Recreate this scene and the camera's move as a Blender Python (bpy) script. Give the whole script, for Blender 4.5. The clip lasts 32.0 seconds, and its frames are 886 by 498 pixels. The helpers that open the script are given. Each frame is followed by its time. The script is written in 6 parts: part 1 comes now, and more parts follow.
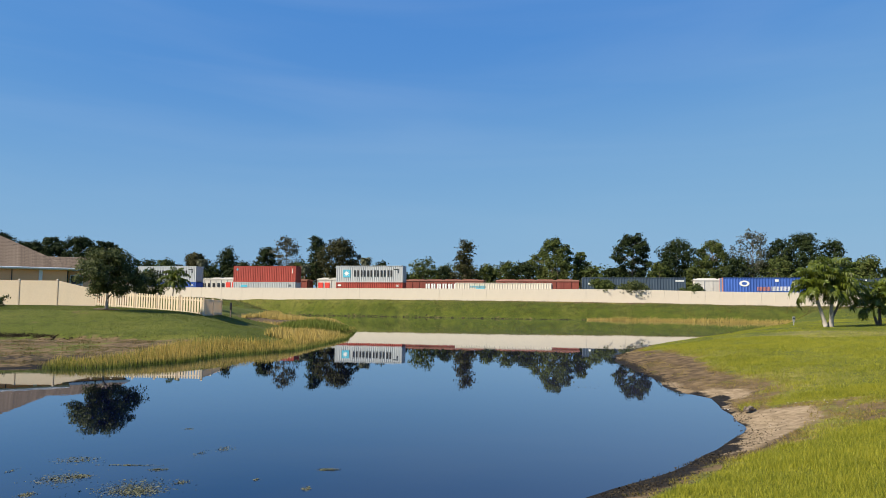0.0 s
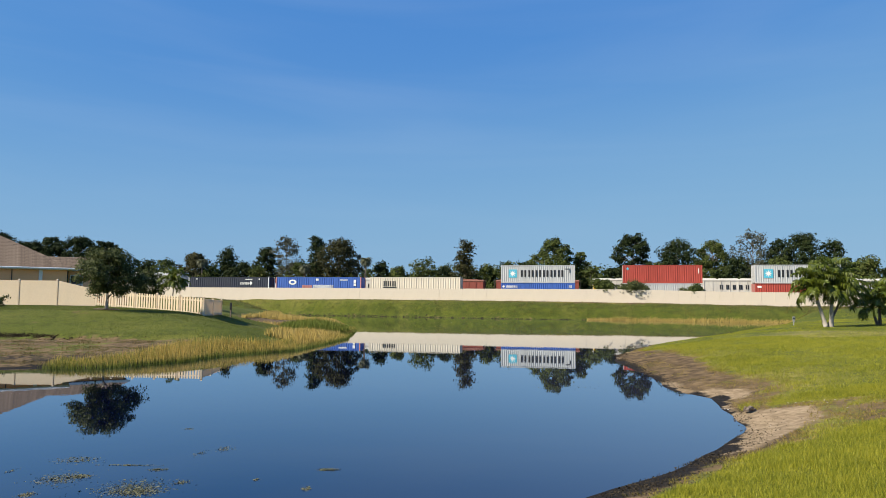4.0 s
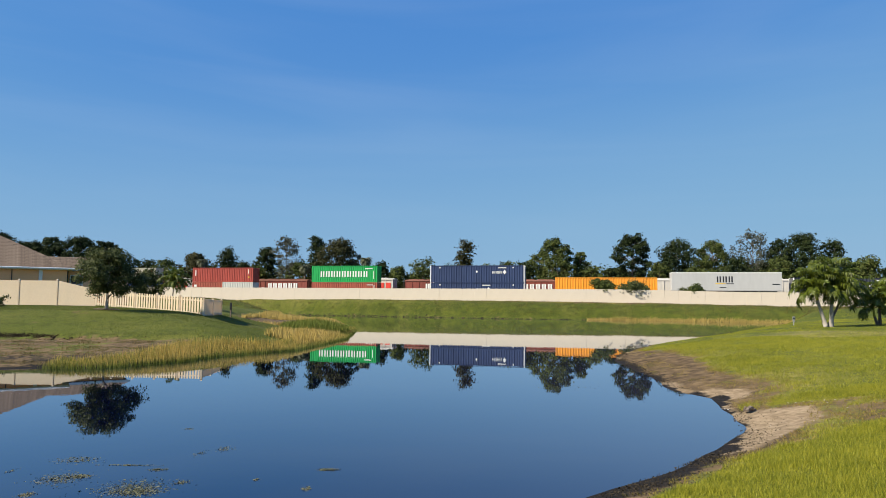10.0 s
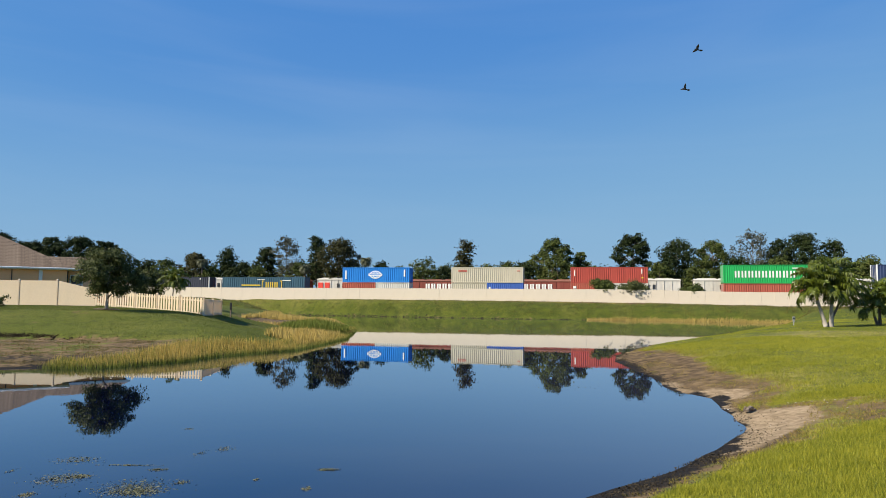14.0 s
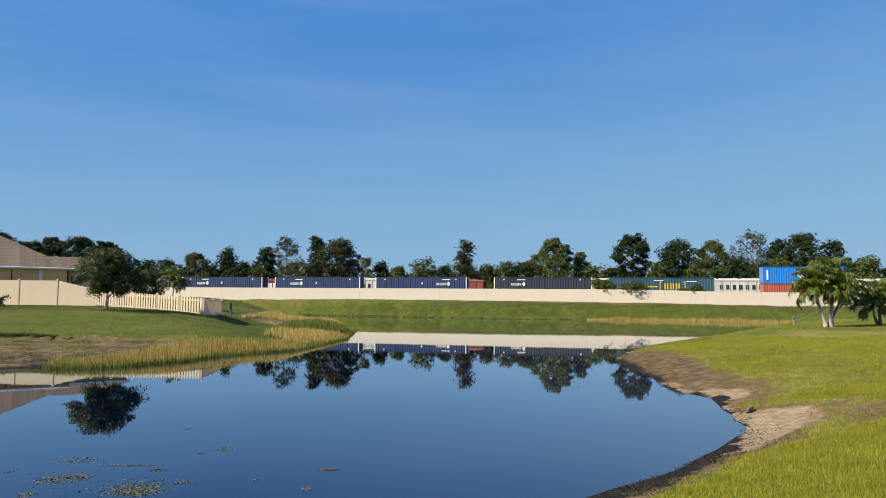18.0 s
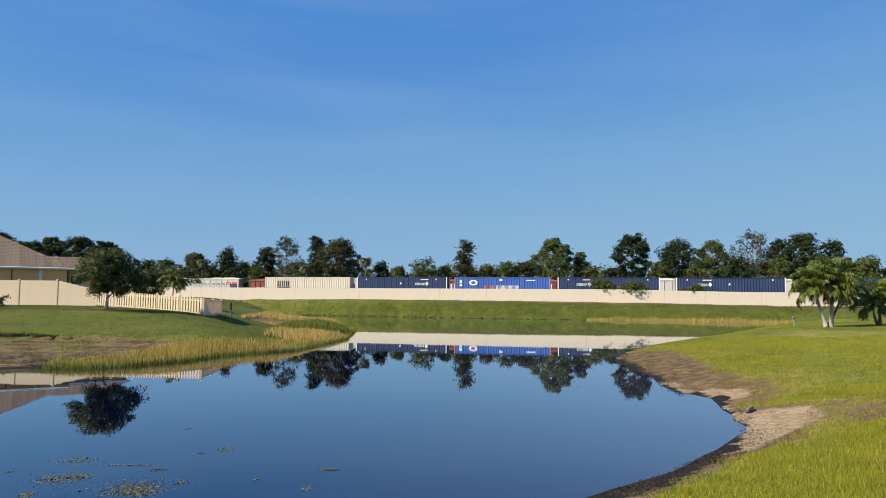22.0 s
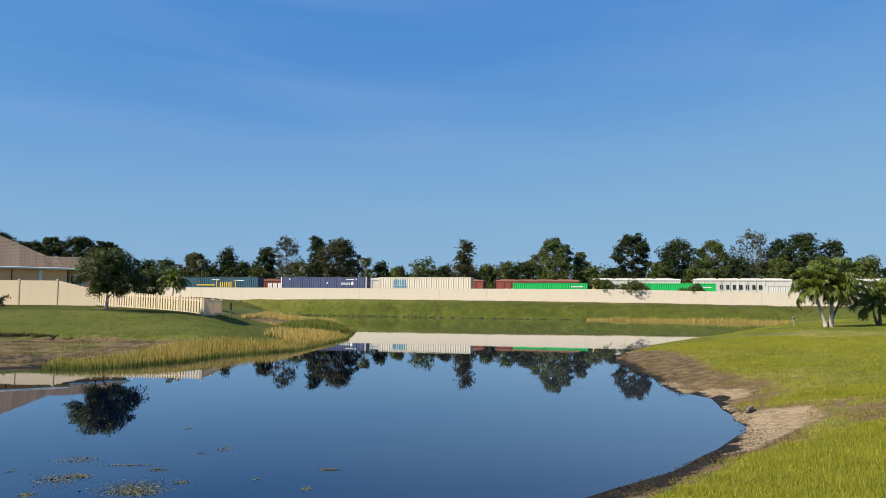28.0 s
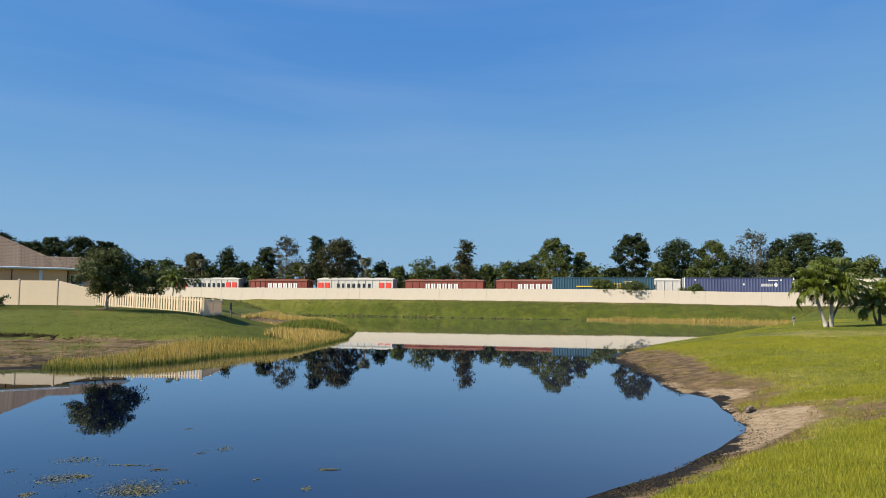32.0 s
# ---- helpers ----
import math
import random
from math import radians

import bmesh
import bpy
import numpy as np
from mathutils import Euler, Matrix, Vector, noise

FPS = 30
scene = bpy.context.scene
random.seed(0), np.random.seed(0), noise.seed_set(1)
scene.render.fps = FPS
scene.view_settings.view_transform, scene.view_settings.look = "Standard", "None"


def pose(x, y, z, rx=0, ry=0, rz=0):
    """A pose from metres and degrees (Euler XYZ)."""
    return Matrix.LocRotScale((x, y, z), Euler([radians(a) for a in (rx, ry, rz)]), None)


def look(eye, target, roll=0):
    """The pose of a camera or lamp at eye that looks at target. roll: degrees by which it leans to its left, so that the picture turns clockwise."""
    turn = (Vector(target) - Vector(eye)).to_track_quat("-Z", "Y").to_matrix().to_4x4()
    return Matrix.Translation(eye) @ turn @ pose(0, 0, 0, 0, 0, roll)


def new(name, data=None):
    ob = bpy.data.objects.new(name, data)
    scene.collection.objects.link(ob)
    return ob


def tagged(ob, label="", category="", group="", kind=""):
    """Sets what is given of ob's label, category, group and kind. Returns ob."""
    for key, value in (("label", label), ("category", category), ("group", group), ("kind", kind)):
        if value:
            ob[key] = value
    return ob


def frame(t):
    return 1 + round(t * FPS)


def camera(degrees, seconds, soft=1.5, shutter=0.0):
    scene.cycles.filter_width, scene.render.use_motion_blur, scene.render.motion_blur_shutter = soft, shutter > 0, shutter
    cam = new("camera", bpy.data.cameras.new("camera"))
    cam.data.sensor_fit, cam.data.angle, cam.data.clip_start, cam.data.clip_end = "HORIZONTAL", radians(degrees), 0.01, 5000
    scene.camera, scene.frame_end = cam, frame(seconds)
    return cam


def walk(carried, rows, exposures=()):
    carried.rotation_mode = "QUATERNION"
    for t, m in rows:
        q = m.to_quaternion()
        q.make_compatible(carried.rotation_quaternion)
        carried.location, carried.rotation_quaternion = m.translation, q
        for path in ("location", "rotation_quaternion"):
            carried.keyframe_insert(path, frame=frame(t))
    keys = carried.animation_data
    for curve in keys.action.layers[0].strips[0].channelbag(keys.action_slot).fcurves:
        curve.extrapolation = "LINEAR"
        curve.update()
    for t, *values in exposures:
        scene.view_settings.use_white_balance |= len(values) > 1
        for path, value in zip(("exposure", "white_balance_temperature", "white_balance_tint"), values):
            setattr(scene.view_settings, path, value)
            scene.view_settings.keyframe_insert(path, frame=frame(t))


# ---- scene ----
cam = camera(66.32, 32.0, soft=0.5)
EYE = pose(0, 0, 2.8) @ look((0, 0, 0), (0, math.cos(radians(4.18)), math.sin(radians(4.18))), 0.458)
walk(cam, [(0, EYE), (32, EYE)], [(0, 0.63), (32, 0.63)])

# ---- light ----
SUN_AZ, SUN_EL = 246.0, 39.0          # compass bearing from +y, and height, in degrees
world = bpy.data.worlds.new("sky")
scene.world = world
world.use_nodes = True
wn, wl = world.node_tree.nodes, world.node_tree.links
sky = wn.new("ShaderNodeTexSky")
sky.sky_type, sky.sun_disc = "NISHITA", False
sky.sun_elevation, sky.sun_rotation = radians(SUN_EL), radians(SUN_AZ)
sky.altitude, sky.air_density, sky.dust_density, sky.ozone_density = 0, 1.0, 0.4, 2.5
wn["Background"].inputs["Strength"].default_value = 0.087
# thin high cirrus over the whole dome
wtc, wmap, wno, wra, wmx = (wn.new("ShaderNode" + k) for k in ("TexCoord", "Mapping", "TexNoise", "ValToRGB", "MixRGB"))
# clear summer air: a deep even blue, paler towards the horizon
wsep, wcom = wn.new("ShaderNodeSeparateColor"), wn.new("ShaderNodeCombineColor")
for k, (gain, power) in enumerate(((0.525, 0.80), (1.37, 0.48), (3.87, 0.15))):
    pw, ga = wn.new("ShaderNodeMath"), wn.new("ShaderNodeMath")
    pw.operation, ga.operation = "POWER", "MULTIPLY"
    pw.inputs[1].default_value, ga.inputs[1].default_value = power, gain
    wl.new(wsep.outputs[k], pw.inputs[0])
    wl.new(pw.outputs[0], ga.inputs[0])
    wl.new(ga.outputs[0], wcom.inputs[k])
wmap.inputs["Scale"].default_value = (1.0, 1.0, 9.0)
wmap.inputs["Rotation"].default_value = (0.10, 0.06, 0.4)
wno.inputs["Scale"].default_value, wno.inputs["Detail"].default_value, wno.inputs["Distortion"].default_value = 1.5, 7, 0.5
wra.color_ramp.elements[0].position, wra.color_ramp.elements[1].position = 0.45, 0.85
wra.color_ramp.elements[0].color, wra.color_ramp.elements[1].color = (0, 0, 0, 1), (0.10, 0.10, 0.10, 1)
wmx.inputs[2].default_value = (5.0, 5.6, 6.4, 1)
# milky summer haze low over the horizon, thicker towards the east
wxyz, whz, wlean, whx = (wn.new("ShaderNode" + k) for k in ("SeparateXYZ", "MapRange", "Math", "MixRGB"))
whz.interpolation_type = "SMOOTHSTEP"
whz.inputs[1].default_value, whz.inputs[2].default_value, whz.inputs[3].default_value, whz.inputs[4].default_value = 0.04, 0.36, 0.62, 0.0
wlean.operation = "MULTIPLY_ADD"
wlean.inputs[1].default_value = -0.09
whx.inputs[2].default_value = (1.92, 3.40, 4.85, 1)
wl.new(wtc.outputs["Generated"], wxyz.inputs[0])
wl.new(wxyz.outputs[0], wlean.inputs[0])
wl.new(wxyz.outputs[2], wlean.inputs[2])
wl.new(wlean.outputs[0], whz.inputs[0])
wl.new(whz.outputs[0], whx.inputs[0])
for a, b in ((wtc.outputs["Generated"], wmap.inputs[0]), (wmap.outputs[0], wno.inputs["Vector"]), (wno.outputs["Fac"], wra.inputs[0]),
             (wra.outputs[0], wmx.inputs[0]), (sky.outputs[0], wsep.inputs[0]), (wcom.outputs[0], wmx.inputs[1]), (wmx.outputs[0], whx.inputs[1]), (whx.outputs[0], wn["Background"].inputs["Color"])):
    wl.new(a, b)
sun = new("sun", bpy.data.lights.new("sun", "SUN"))
sun.data.energy, sun.data.angle, sun.data.color = 5.35, radians(0.55), (1.0, 0.90, 0.72)
SUN_DIR = Vector((math.sin(radians(SUN_AZ)) * math.cos(radians(SUN_EL)), math.cos(radians(SUN_AZ)) * math.cos(radians(SUN_EL)), math.sin(radians(SUN_EL))))
sun.matrix_world = look(SUN_DIR * 200, (0, 0, 0))


# ---- materials ----
def mat(name, col, col2=None, rough=0.6, metal=0.0, scale=1.5, fine=14.0, bump=0.0, bdist=0.02, spec=0.5, stretch=(1, 1, 1), island=0.0, obrand=0.0, translucent=0.0):
    """Two-scale mottled surface: col to col2 by a large and a fine noise, with fine relief."""
    m = bpy.data.materials.new(name)
    m.use_nodes = True
    n, l = m.node_tree.nodes, m.node_tree.links
    b = n["Principled BSDF"]
    col2 = col2 or tuple(c * 0.72 for c in col)
    tc, mp, big, small, add, mix = (n.new("ShaderNode" + k) for k in ("TexCoord", "Mapping", "TexNoise", "TexNoise", "Math", "MixRGB"))
    mp.inputs["Scale"].default_value = stretch
    l.new(tc.outputs["Object"], mp.inputs[0])
    for no, sc in ((big, scale), (small, fine)):
        l.new(mp.outputs[0], no.inputs["Vector"])
        no.inputs["Scale"].default_value, no.inputs["Detail"].default_value = sc, 4
    add.operation = "ADD"
    l.new(big.outputs["Fac"], add.inputs[0])
    l.new(small.outputs["Fac"], add.inputs[1])
    ramp = n.new("ShaderNodeMapRange")
    ramp.inputs[1].default_value, ramp.inputs[2].default_value = 0.7, 1.3
    l.new(add.outputs[0], ramp.inputs[0])
    fac = ramp.outputs[0]
    if island or obrand:
        src = n.new("ShaderNodeNewGeometry").outputs["Random Per Island"] if island else n.new("ShaderNodeObjectInfo").outputs["Random"]
        mm = n.new("ShaderNodeMixRGB")
        mm.inputs[0].default_value = island or obrand
        l.new(fac, mm.inputs[1])
        l.new(src, mm.inputs[2])
        fac = mm.outputs[0]
    l.new(fac, mix.inputs[0])
    mix.inputs[1].default_value, mix.inputs[2].default_value = (*col, 1), (*col2, 1)
    l.new(mix.outputs[0], b.inputs["Base Color"])
    b.inputs["Roughness"].default_value, b.inputs["Metallic"].default_value = rough, metal
    b.inputs["Specular IOR Level"].default_value = spec
    if bump:
        bp = n.new("ShaderNodeBump")
        bp.inputs["Strength"].default_value, bp.inputs["Distance"].default_value = bump, bdist
        l.new(small.outputs["Fac"], bp.inputs["Height"])
        l.new(bp.outputs[0], b.inputs["Normal"])
    if translucent:
        tr, ms = n.new("ShaderNodeBsdfTranslucent"), n.new("ShaderNodeMixShader")
        ms.inputs[0].default_value = translucent
        l.new(mix.outputs[0], tr.inputs[0])
        l.new(b.outputs[0], ms.inputs[1])
        l.new(tr.outputs[0], ms.inputs[2])
        l.new(ms.outputs[0], n["Material Output"].inputs[0])
    return m


def paint(name, col, dirt=0.6, rough=0.45):
    return mat(name, col, tuple(c * dirt for c in col), rough=rough, scale=0.35, fine=2.2, stretch=(1, 1, 0.25), spec=0.4)


M = {
    "wall": mat("wall_paint", (0.625, 0.548, 0.450), (0.560, 0.490, 0.395), rough=0.8, scale=0.5, fine=9, bump=0.15),
    "vinyl": mat("tan_vinyl", (0.830, 0.700, 0.530), (0.760, 0.640, 0.480), rough=0.5, scale=0.7, fine=6, translucent=0.38),
    "stucco": mat("stucco", (0.88, 0.49, 0.25), (0.80, 0.44, 0.22), rough=0.9, scale=0.8, fine=30, bump=0.3),
    "trim": mat("white_trim", (0.80, 0.79, 0.76), (0.70, 0.69, 0.66), rough=0.5, scale=1, fine=8),
    "shingle": mat("shingles", (0.225, 0.170, 0.127), (0.095, 0.071, 0.054), rough=0.95, spec=0.1, scale=1.2, fine=5, bump=0.4, obrand=0.0),
    "dark": mat("dark_glass", (0.02, 0.025, 0.03), rough=0.08),
    "soil": mat("soil", (0.16, 0.12, 0.085), (0.08, 0.06, 0.045), rough=0.95, scale=1, fine=20, bump=0.5),
    "bark": mat("bark", (0.20, 0.155, 0.12), (0.10, 0.075, 0.055), rough=0.95, scale=2, fine=16, bump=0.6, stretch=(1, 1, 0.3)),
    "pale_bark": mat("pale_bark", (0.38, 0.345, 0.305), (0.24, 0.21, 0.18), rough=0.9, scale=3, fine=20, bump=0.4),
    "shaft": mat("crownshaft", (0.42, 0.36, 0.03), (0.28, 0.28, 0.03), rough=0.5, scale=2, fine=9),
    "steel": mat("rail_steel", (0.25, 0.22, 0.20), (0.16, 0.11, 0.08), rough=0.5, metal=0.6),
    "ballast": mat("ballast", (0.32, 0.30, 0.28), (0.16, 0.15, 0.14), rough=0.95, scale=3, fine=18, bump=0.8),
    "tie": mat("tie_wood", (0.12, 0.10, 0.085), rough=0.95),
    "car_black": mat("car_black", (0.030, 0.028, 0.027), (0.055, 0.04, 0.032), rough=0.7, scale=1, fine=5),
    "car_brown": paint("car_brown", (0.255, 0.061, 0.044), 0.65, 0.7),
    "car_roof_brown": paint("car_roof_brown", (0.27, 0.11, 0.075), 0.6, 0.8),
    "car_white": paint("car_white", (0.599, 0.574, 0.524), 0.80, 0.6),
    "car_yellow": paint("car_yellow", (0.75, 0.47, 0.02), 0.8),
    "panel_red": paint("panel_red", (0.724, 0.074, 0.055), 0.8),
    "black_ink": mat("black_ink", (0.015, 0.016, 0.02), rough=0.5),
    "white_ink": mat("white_ink", (0.798, 0.798, 0.774), (0.681, 0.681, 0.657), rough=0.5),
    "blue_ink": mat("blue_ink", (0.04, 0.30, 0.52), rough=0.5),
    "sky_ink": mat("sky_ink", (0.10, 0.50, 0.68), rough=0.5),
    "yellow_ink": mat("yellow_ink", (0.72, 0.50, 0.04), rough=0.5),
    "red_ink": mat("red_ink", (0.60, 0.07, 0.04), rough=0.5),
    "pink_ink": mat("pink_ink", (0.62, 0.25, 0.16), rough=0.5),
    "c_grey": paint("paint_grey", (0.488, 0.500, 0.507), 0.82),
    "c_red": paint("paint_red", (0.420, 0.074, 0.053), 0.72),
    "c_brick": paint("paint_brick", (0.420, 0.108, 0.070), 0.72),
    "c_blue": paint("paint_blue", (0.057, 0.134, 0.459), 0.75),
    "c_bright": paint("paint_bright_blue", (0.016, 0.204, 0.637), 0.85),
    "c_navy": paint("paint_navy", (0.033, 0.053, 0.129), 0.75),
    "c_greynavy": paint("paint_grey_navy", (0.082, 0.099, 0.198), 0.75),
    "c_slate": paint("paint_slate", (0.039, 0.044, 0.065), 0.75),
    "c_bluegrey": paint("paint_blue_grey", (0.058, 0.085, 0.121), 0.75),
    "c_teal": paint("paint_teal", (0.039, 0.099, 0.147), 0.72),
    "c_cream": paint("paint_cream", (0.671, 0.598, 0.494), 0.88),
    "c_beige": paint("paint_beige", (0.525, 0.482, 0.378), 0.85),
    "c_white": paint("paint_white", (0.601, 0.589, 0.553), 0.85),
    "c_trailer": paint("paint_trailer", (0.475, 0.478, 0.470), 0.9, 0.35),
    "c_orange": paint("paint_orange", (0.820, 0.319, 0.029), 0.85),
    "c_green": paint("paint_green", (0.019, 0.382, 0.095), 0.8),
    "c_lime": paint("paint_lime", (0.016, 0.459, 0.108), 0.85),
    "leaf_oak": mat("leaf_oak", (0.018, 0.031, 0.007), (0.115, 0.130, 0.036), rough=0.6, spec=0.25, scale=1, fine=4, island=0.75, translucent=0.2),
    "leaf_dark": mat("leaf_dark", (0.013, 0.023, 0.007), (0.036, 0.050, 0.014), rough=0.7, spec=0.15, scale=0.6, fine=3, island=0.7, translucent=0.15),
    "leaf_mid": mat("leaf_mid", (0.029, 0.048, 0.011), (0.112, 0.130, 0.033), rough=0.7, spec=0.15, scale=0.4, fine=3, island=0.65, translucent=0.2),
    "leaf_olive": mat("leaf_olive", (0.030, 0.032, 0.012), (0.066, 0.062, 0.021), rough=0.7, spec=0.15, scale=0.5, fine=3, island=0.7, translucent=0.15),
    "leaf_grey": mat("leaf_grey", (0.050, 0.053, 0.034), (0.101, 0.101, 0.068), rough=0.7, spec=0.15, scale=0.5, fine=3, island=0.7, translucent=0.15),
    "frond": mat("frond", (0.016, 0.038, 0.005), (0.210, 0.250, 0.024), rough=0.4, scale=1, fine=5, island=0.65, translucent=0.35),
    "frond_far": mat("frond_far", (0.048, 0.060, 0.024), (0.120, 0.120, 0.056), rough=0.5, island=0.6),
    "grass": mat("grass_blades", (0.064, 0.106, 0.006), (0.46, 0.420, 0.042), rough=0.55, spec=0.3, scale=0.45, fine=2.4, island=0.72, translucent=0.35),
    "reed_gold": mat("reed_gold", (0.56, 0.41, 0.14), (0.37, 0.285, 0.065), rough=0.6, scale=0.3, fine=1.5, island=0.6, translucent=0.3),
    "straw": mat("straw", (0.105, 0.074, 0.026), (0.36, 0.265, 0.085), rough=0.8, spec=0.2, scale=0.6, fine=3, island=0.7, translucent=0.2),
    "reed_green": mat("reed_green", (0.082, 0.139, 0.016), (0.198, 0.198, 0.028), rough=0.6, scale=0.3, fine=1.5, island=0.6, translucent=0.3),
    "weed": mat("pond_weed", (0.150, 0.140, 0.065), (0.050, 0.062, 0.030), rough=0.7, scale=2, fine=9, island=0.5),
    "stone": mat("stone", (0.50, 0.47, 0.42), (0.28, 0.25, 0.21), rough=0.9, scale=3, fine=15, bump=0.4),
    "feather": mat("feather", (0.03, 0.028, 0.027), (0.07, 0.06, 0.055), rough=0.8, fine=30),
    "plastic_black": mat("plastic_black", (0.02, 0.02, 0.022), rough=0.5),
    "galv": mat("galvanised", (0.42, 0.42, 0.41), (0.30, 0.30, 0.29), rough=0.6, metal=0.3),
}


def reed_margin():
    m = mat("reed_margin", (0.560, 0.390, 0.120), (0.340, 0.280, 0.050), rough=0.6, scale=0.3, fine=1.5, island=0.6, translucent=0.3)
    n, l = m.node_tree.nodes, m.node_tree.links
    old = n["Principled BSDF"].inputs["Base Color"].links[0].from_socket
    tc, sp, mr, mx = (n.new("ShaderNode" + k) for k in ("TexCoord", "SeparateXYZ", "MapRange", "MixRGB"))
    mr.inputs[1].default_value, mr.inputs[2].default_value = 0.05, 0.24
    mx.inputs[1].default_value = (0.120, 0.150, 0.018, 1)
    l.new(tc.outputs["Object"], sp.inputs[0])
    l.new(sp.outputs[2], mr.inputs[0])
    l.new(mr.outputs[0], mx.inputs[0])
    l.new(old, mx.inputs[2])
    l.new(mx.outputs[0], n["Principled BSDF"].inputs["Base Color"])
    l.new(mx.outputs[0], n["Translucent BSDF"].inputs[0])
    return m


M["reed_margin"] = reed_margin()
TRACK = 12.1                      # the railway runs this many degrees off the x axis, nearer to the right
CA, SA = math.cos(radians(TRACK)), math.sin(radians(TRACK))


def along(s, off=0.0, z=0.0, turn=0.0):
    """The pose at s metres along the railway, off metres behind the near faces of the moving containers."""
    return pose(s * CA + off * SA, 116 - s * SA + off * CA, z, 0, 0, -TRACK + turn)


# ---- mesh helpers ----
def part(name, bm, material, parent, label="", m=None, smooth=False):
    me = bpy.data.meshes.new(name)
    bm.to_mesh(me)
    bm.free()
    me.materials.append(material)
    if smooth:
        for p in me.polygons:
            p.use_smooth = True
    ob = new(name, me)
    if parent is not None:
        ob.parent = parent
    if m is not None:
        ob.matrix_basis = m
    return tagged(ob, label)


def again(ob, parent, m, name=None):
    """Another part on the same mesh."""
    o = new(name or ob.name.split(".")[0], ob.data)
    o.parent = parent
    o.matrix_basis = m
    return o


def box(bm, x0, y0, z0, x1, y1, z1, bevel=0.0):
    b = bmesh.new() if bevel else bm
    vs = [b.verts.new((x, y, z)) for z in (z0, z1) for y in (y0, y1) for x in (x0, x1)]
    for f in ((0, 2, 3, 1), (4, 5, 7, 6), (0, 1, 5, 4), (2, 6, 7, 3), (0, 4, 6, 2), (1, 3, 7, 5)):
        b.faces.new([vs[i] for i in f])
    if bevel:
        bmesh.ops.bevel(b, geom=b.edges[:], offset=bevel, segments=1, affect="EDGES")
        me = bpy.data.meshes.new("tmp")
        b.to_mesh(me)
        b.free()
        bm.from_mesh(me)
        bpy.data.meshes.remove(me)
    return bm


def boxes(*rows, bevel=0.0):
    bm = bmesh.new()
    for r in rows:
        box(bm, *r, bevel=bevel)
    return bm


def prism(bm, outline, y0, y1):
    """Outline in x, z pushed from y0 to y1."""
    a = [bm.verts.new((x, y0, z)) for x, z in outline]
    b = [bm.verts.new((x, y1, z)) for x, z in outline]
    n = len(outline)
    bm.faces.new(a)
    bm.faces.new(b[::-1])
    for i in range(n):
        j = (i + 1) % n
        bm.faces.new((a[j], a[i], b[i], b[j]))
    return bm


def tube(bm, pts, radii, seg=7):
    rings = []
    for i, p in enumerate(pts):
        p = Vector(p)
        d = (Vector(pts[min(i + 1, len(pts) - 1)]) - Vector(pts[max(i - 1, 0)])).normalized()
        q = d.to_track_quat("Z", "Y")
        rings.append([bm.verts.new(p + q @ Vector((radii[i] * math.cos(k * math.tau / seg), radii[i] * math.sin(k * math.tau / seg), 0))) for k in range(seg)])
    for a, b in zip(rings, rings[1:]):
        for k in range(seg):
            bm.faces.new((a[k], a[(k + 1) % seg], b[(k + 1) % seg], b[k]))
    bm.faces.new(rings[0][::-1])
    bm.faces.new(rings[-1])
    return bm


def disc(bm, x, z, rx, rz, y0, y1, seg=16):
    return prism(bm, [(x + rx * math.cos(k * math.tau / seg), z + rz * math.sin(k * math.tau / seg)) for k in range(seg)], y0, y1)


def flat_mesh(name, verts, sides, material):
    """A mesh from an array of loose polygons, each of `sides` corners in a row."""
    n = len(verts) // sides
    me = bpy.data.meshes.new(name)
    me.vertices.add(len(verts))
    me.vertices.foreach_set("co", np.asarray(verts, dtype=np.float32).ravel())
    me.loops.add(len(verts))
    me.loops.foreach_set("vertex_index", np.arange(len(verts), dtype=np.int32))
    me.polygons.add(n)
    me.polygons.foreach_set("loop_start", np.arange(0, len(verts), sides, dtype=np.int32))
    me.update(calc_edges=True)
    me.materials.append(material)
    return me


def empty(name, m, label, category, group="", kind=""):
    ob = new(name)
    ob.matrix_basis = m
    return tagged(ob, label, category, group, kind)


# ---- ground and pond ----
SHORE = [(2.0, 9.6), (2.85, 10.5), (3.85, 11.5), (5.2, 12.95), (6.3, 14.6), (6.75, 15.6), (7.05, 16.9), (7.8, 19.7), (7.2, 21.6), (7.6, 25.0), (7.9, 31.2), (8.7, 34.4),
         (13.0, 42.8), (20.3, 52.5), (30.8, 67.9), (42.9, 83.0), (44.5, 85.5), (38.0, 88.7), (24.9, 93.6), (9.3, 96.5), (-7.1, 102.7), (-26.0, 108.7), (-37, 111.0),
         (-42, 108), (-30.5, 98.7), (-21.7, 92.6), (-11.5, 75.7), (-7.8, 58.0), (-7.0, 46.5), (-7.6, 39.5), (-8.2, 36.0), (-9.8, 33.7), (-10.8, 32.2), (-11.4, 29.7),
         (-12.2, 28.4), (-13.6, 26.6), (-15.7, 26.6), (-16.9, 25.8), (-22, 22), (-24, 14), (-18, 8), (-8, 6.2), (-2, 7.2)]
SH = np.array(SHORE)


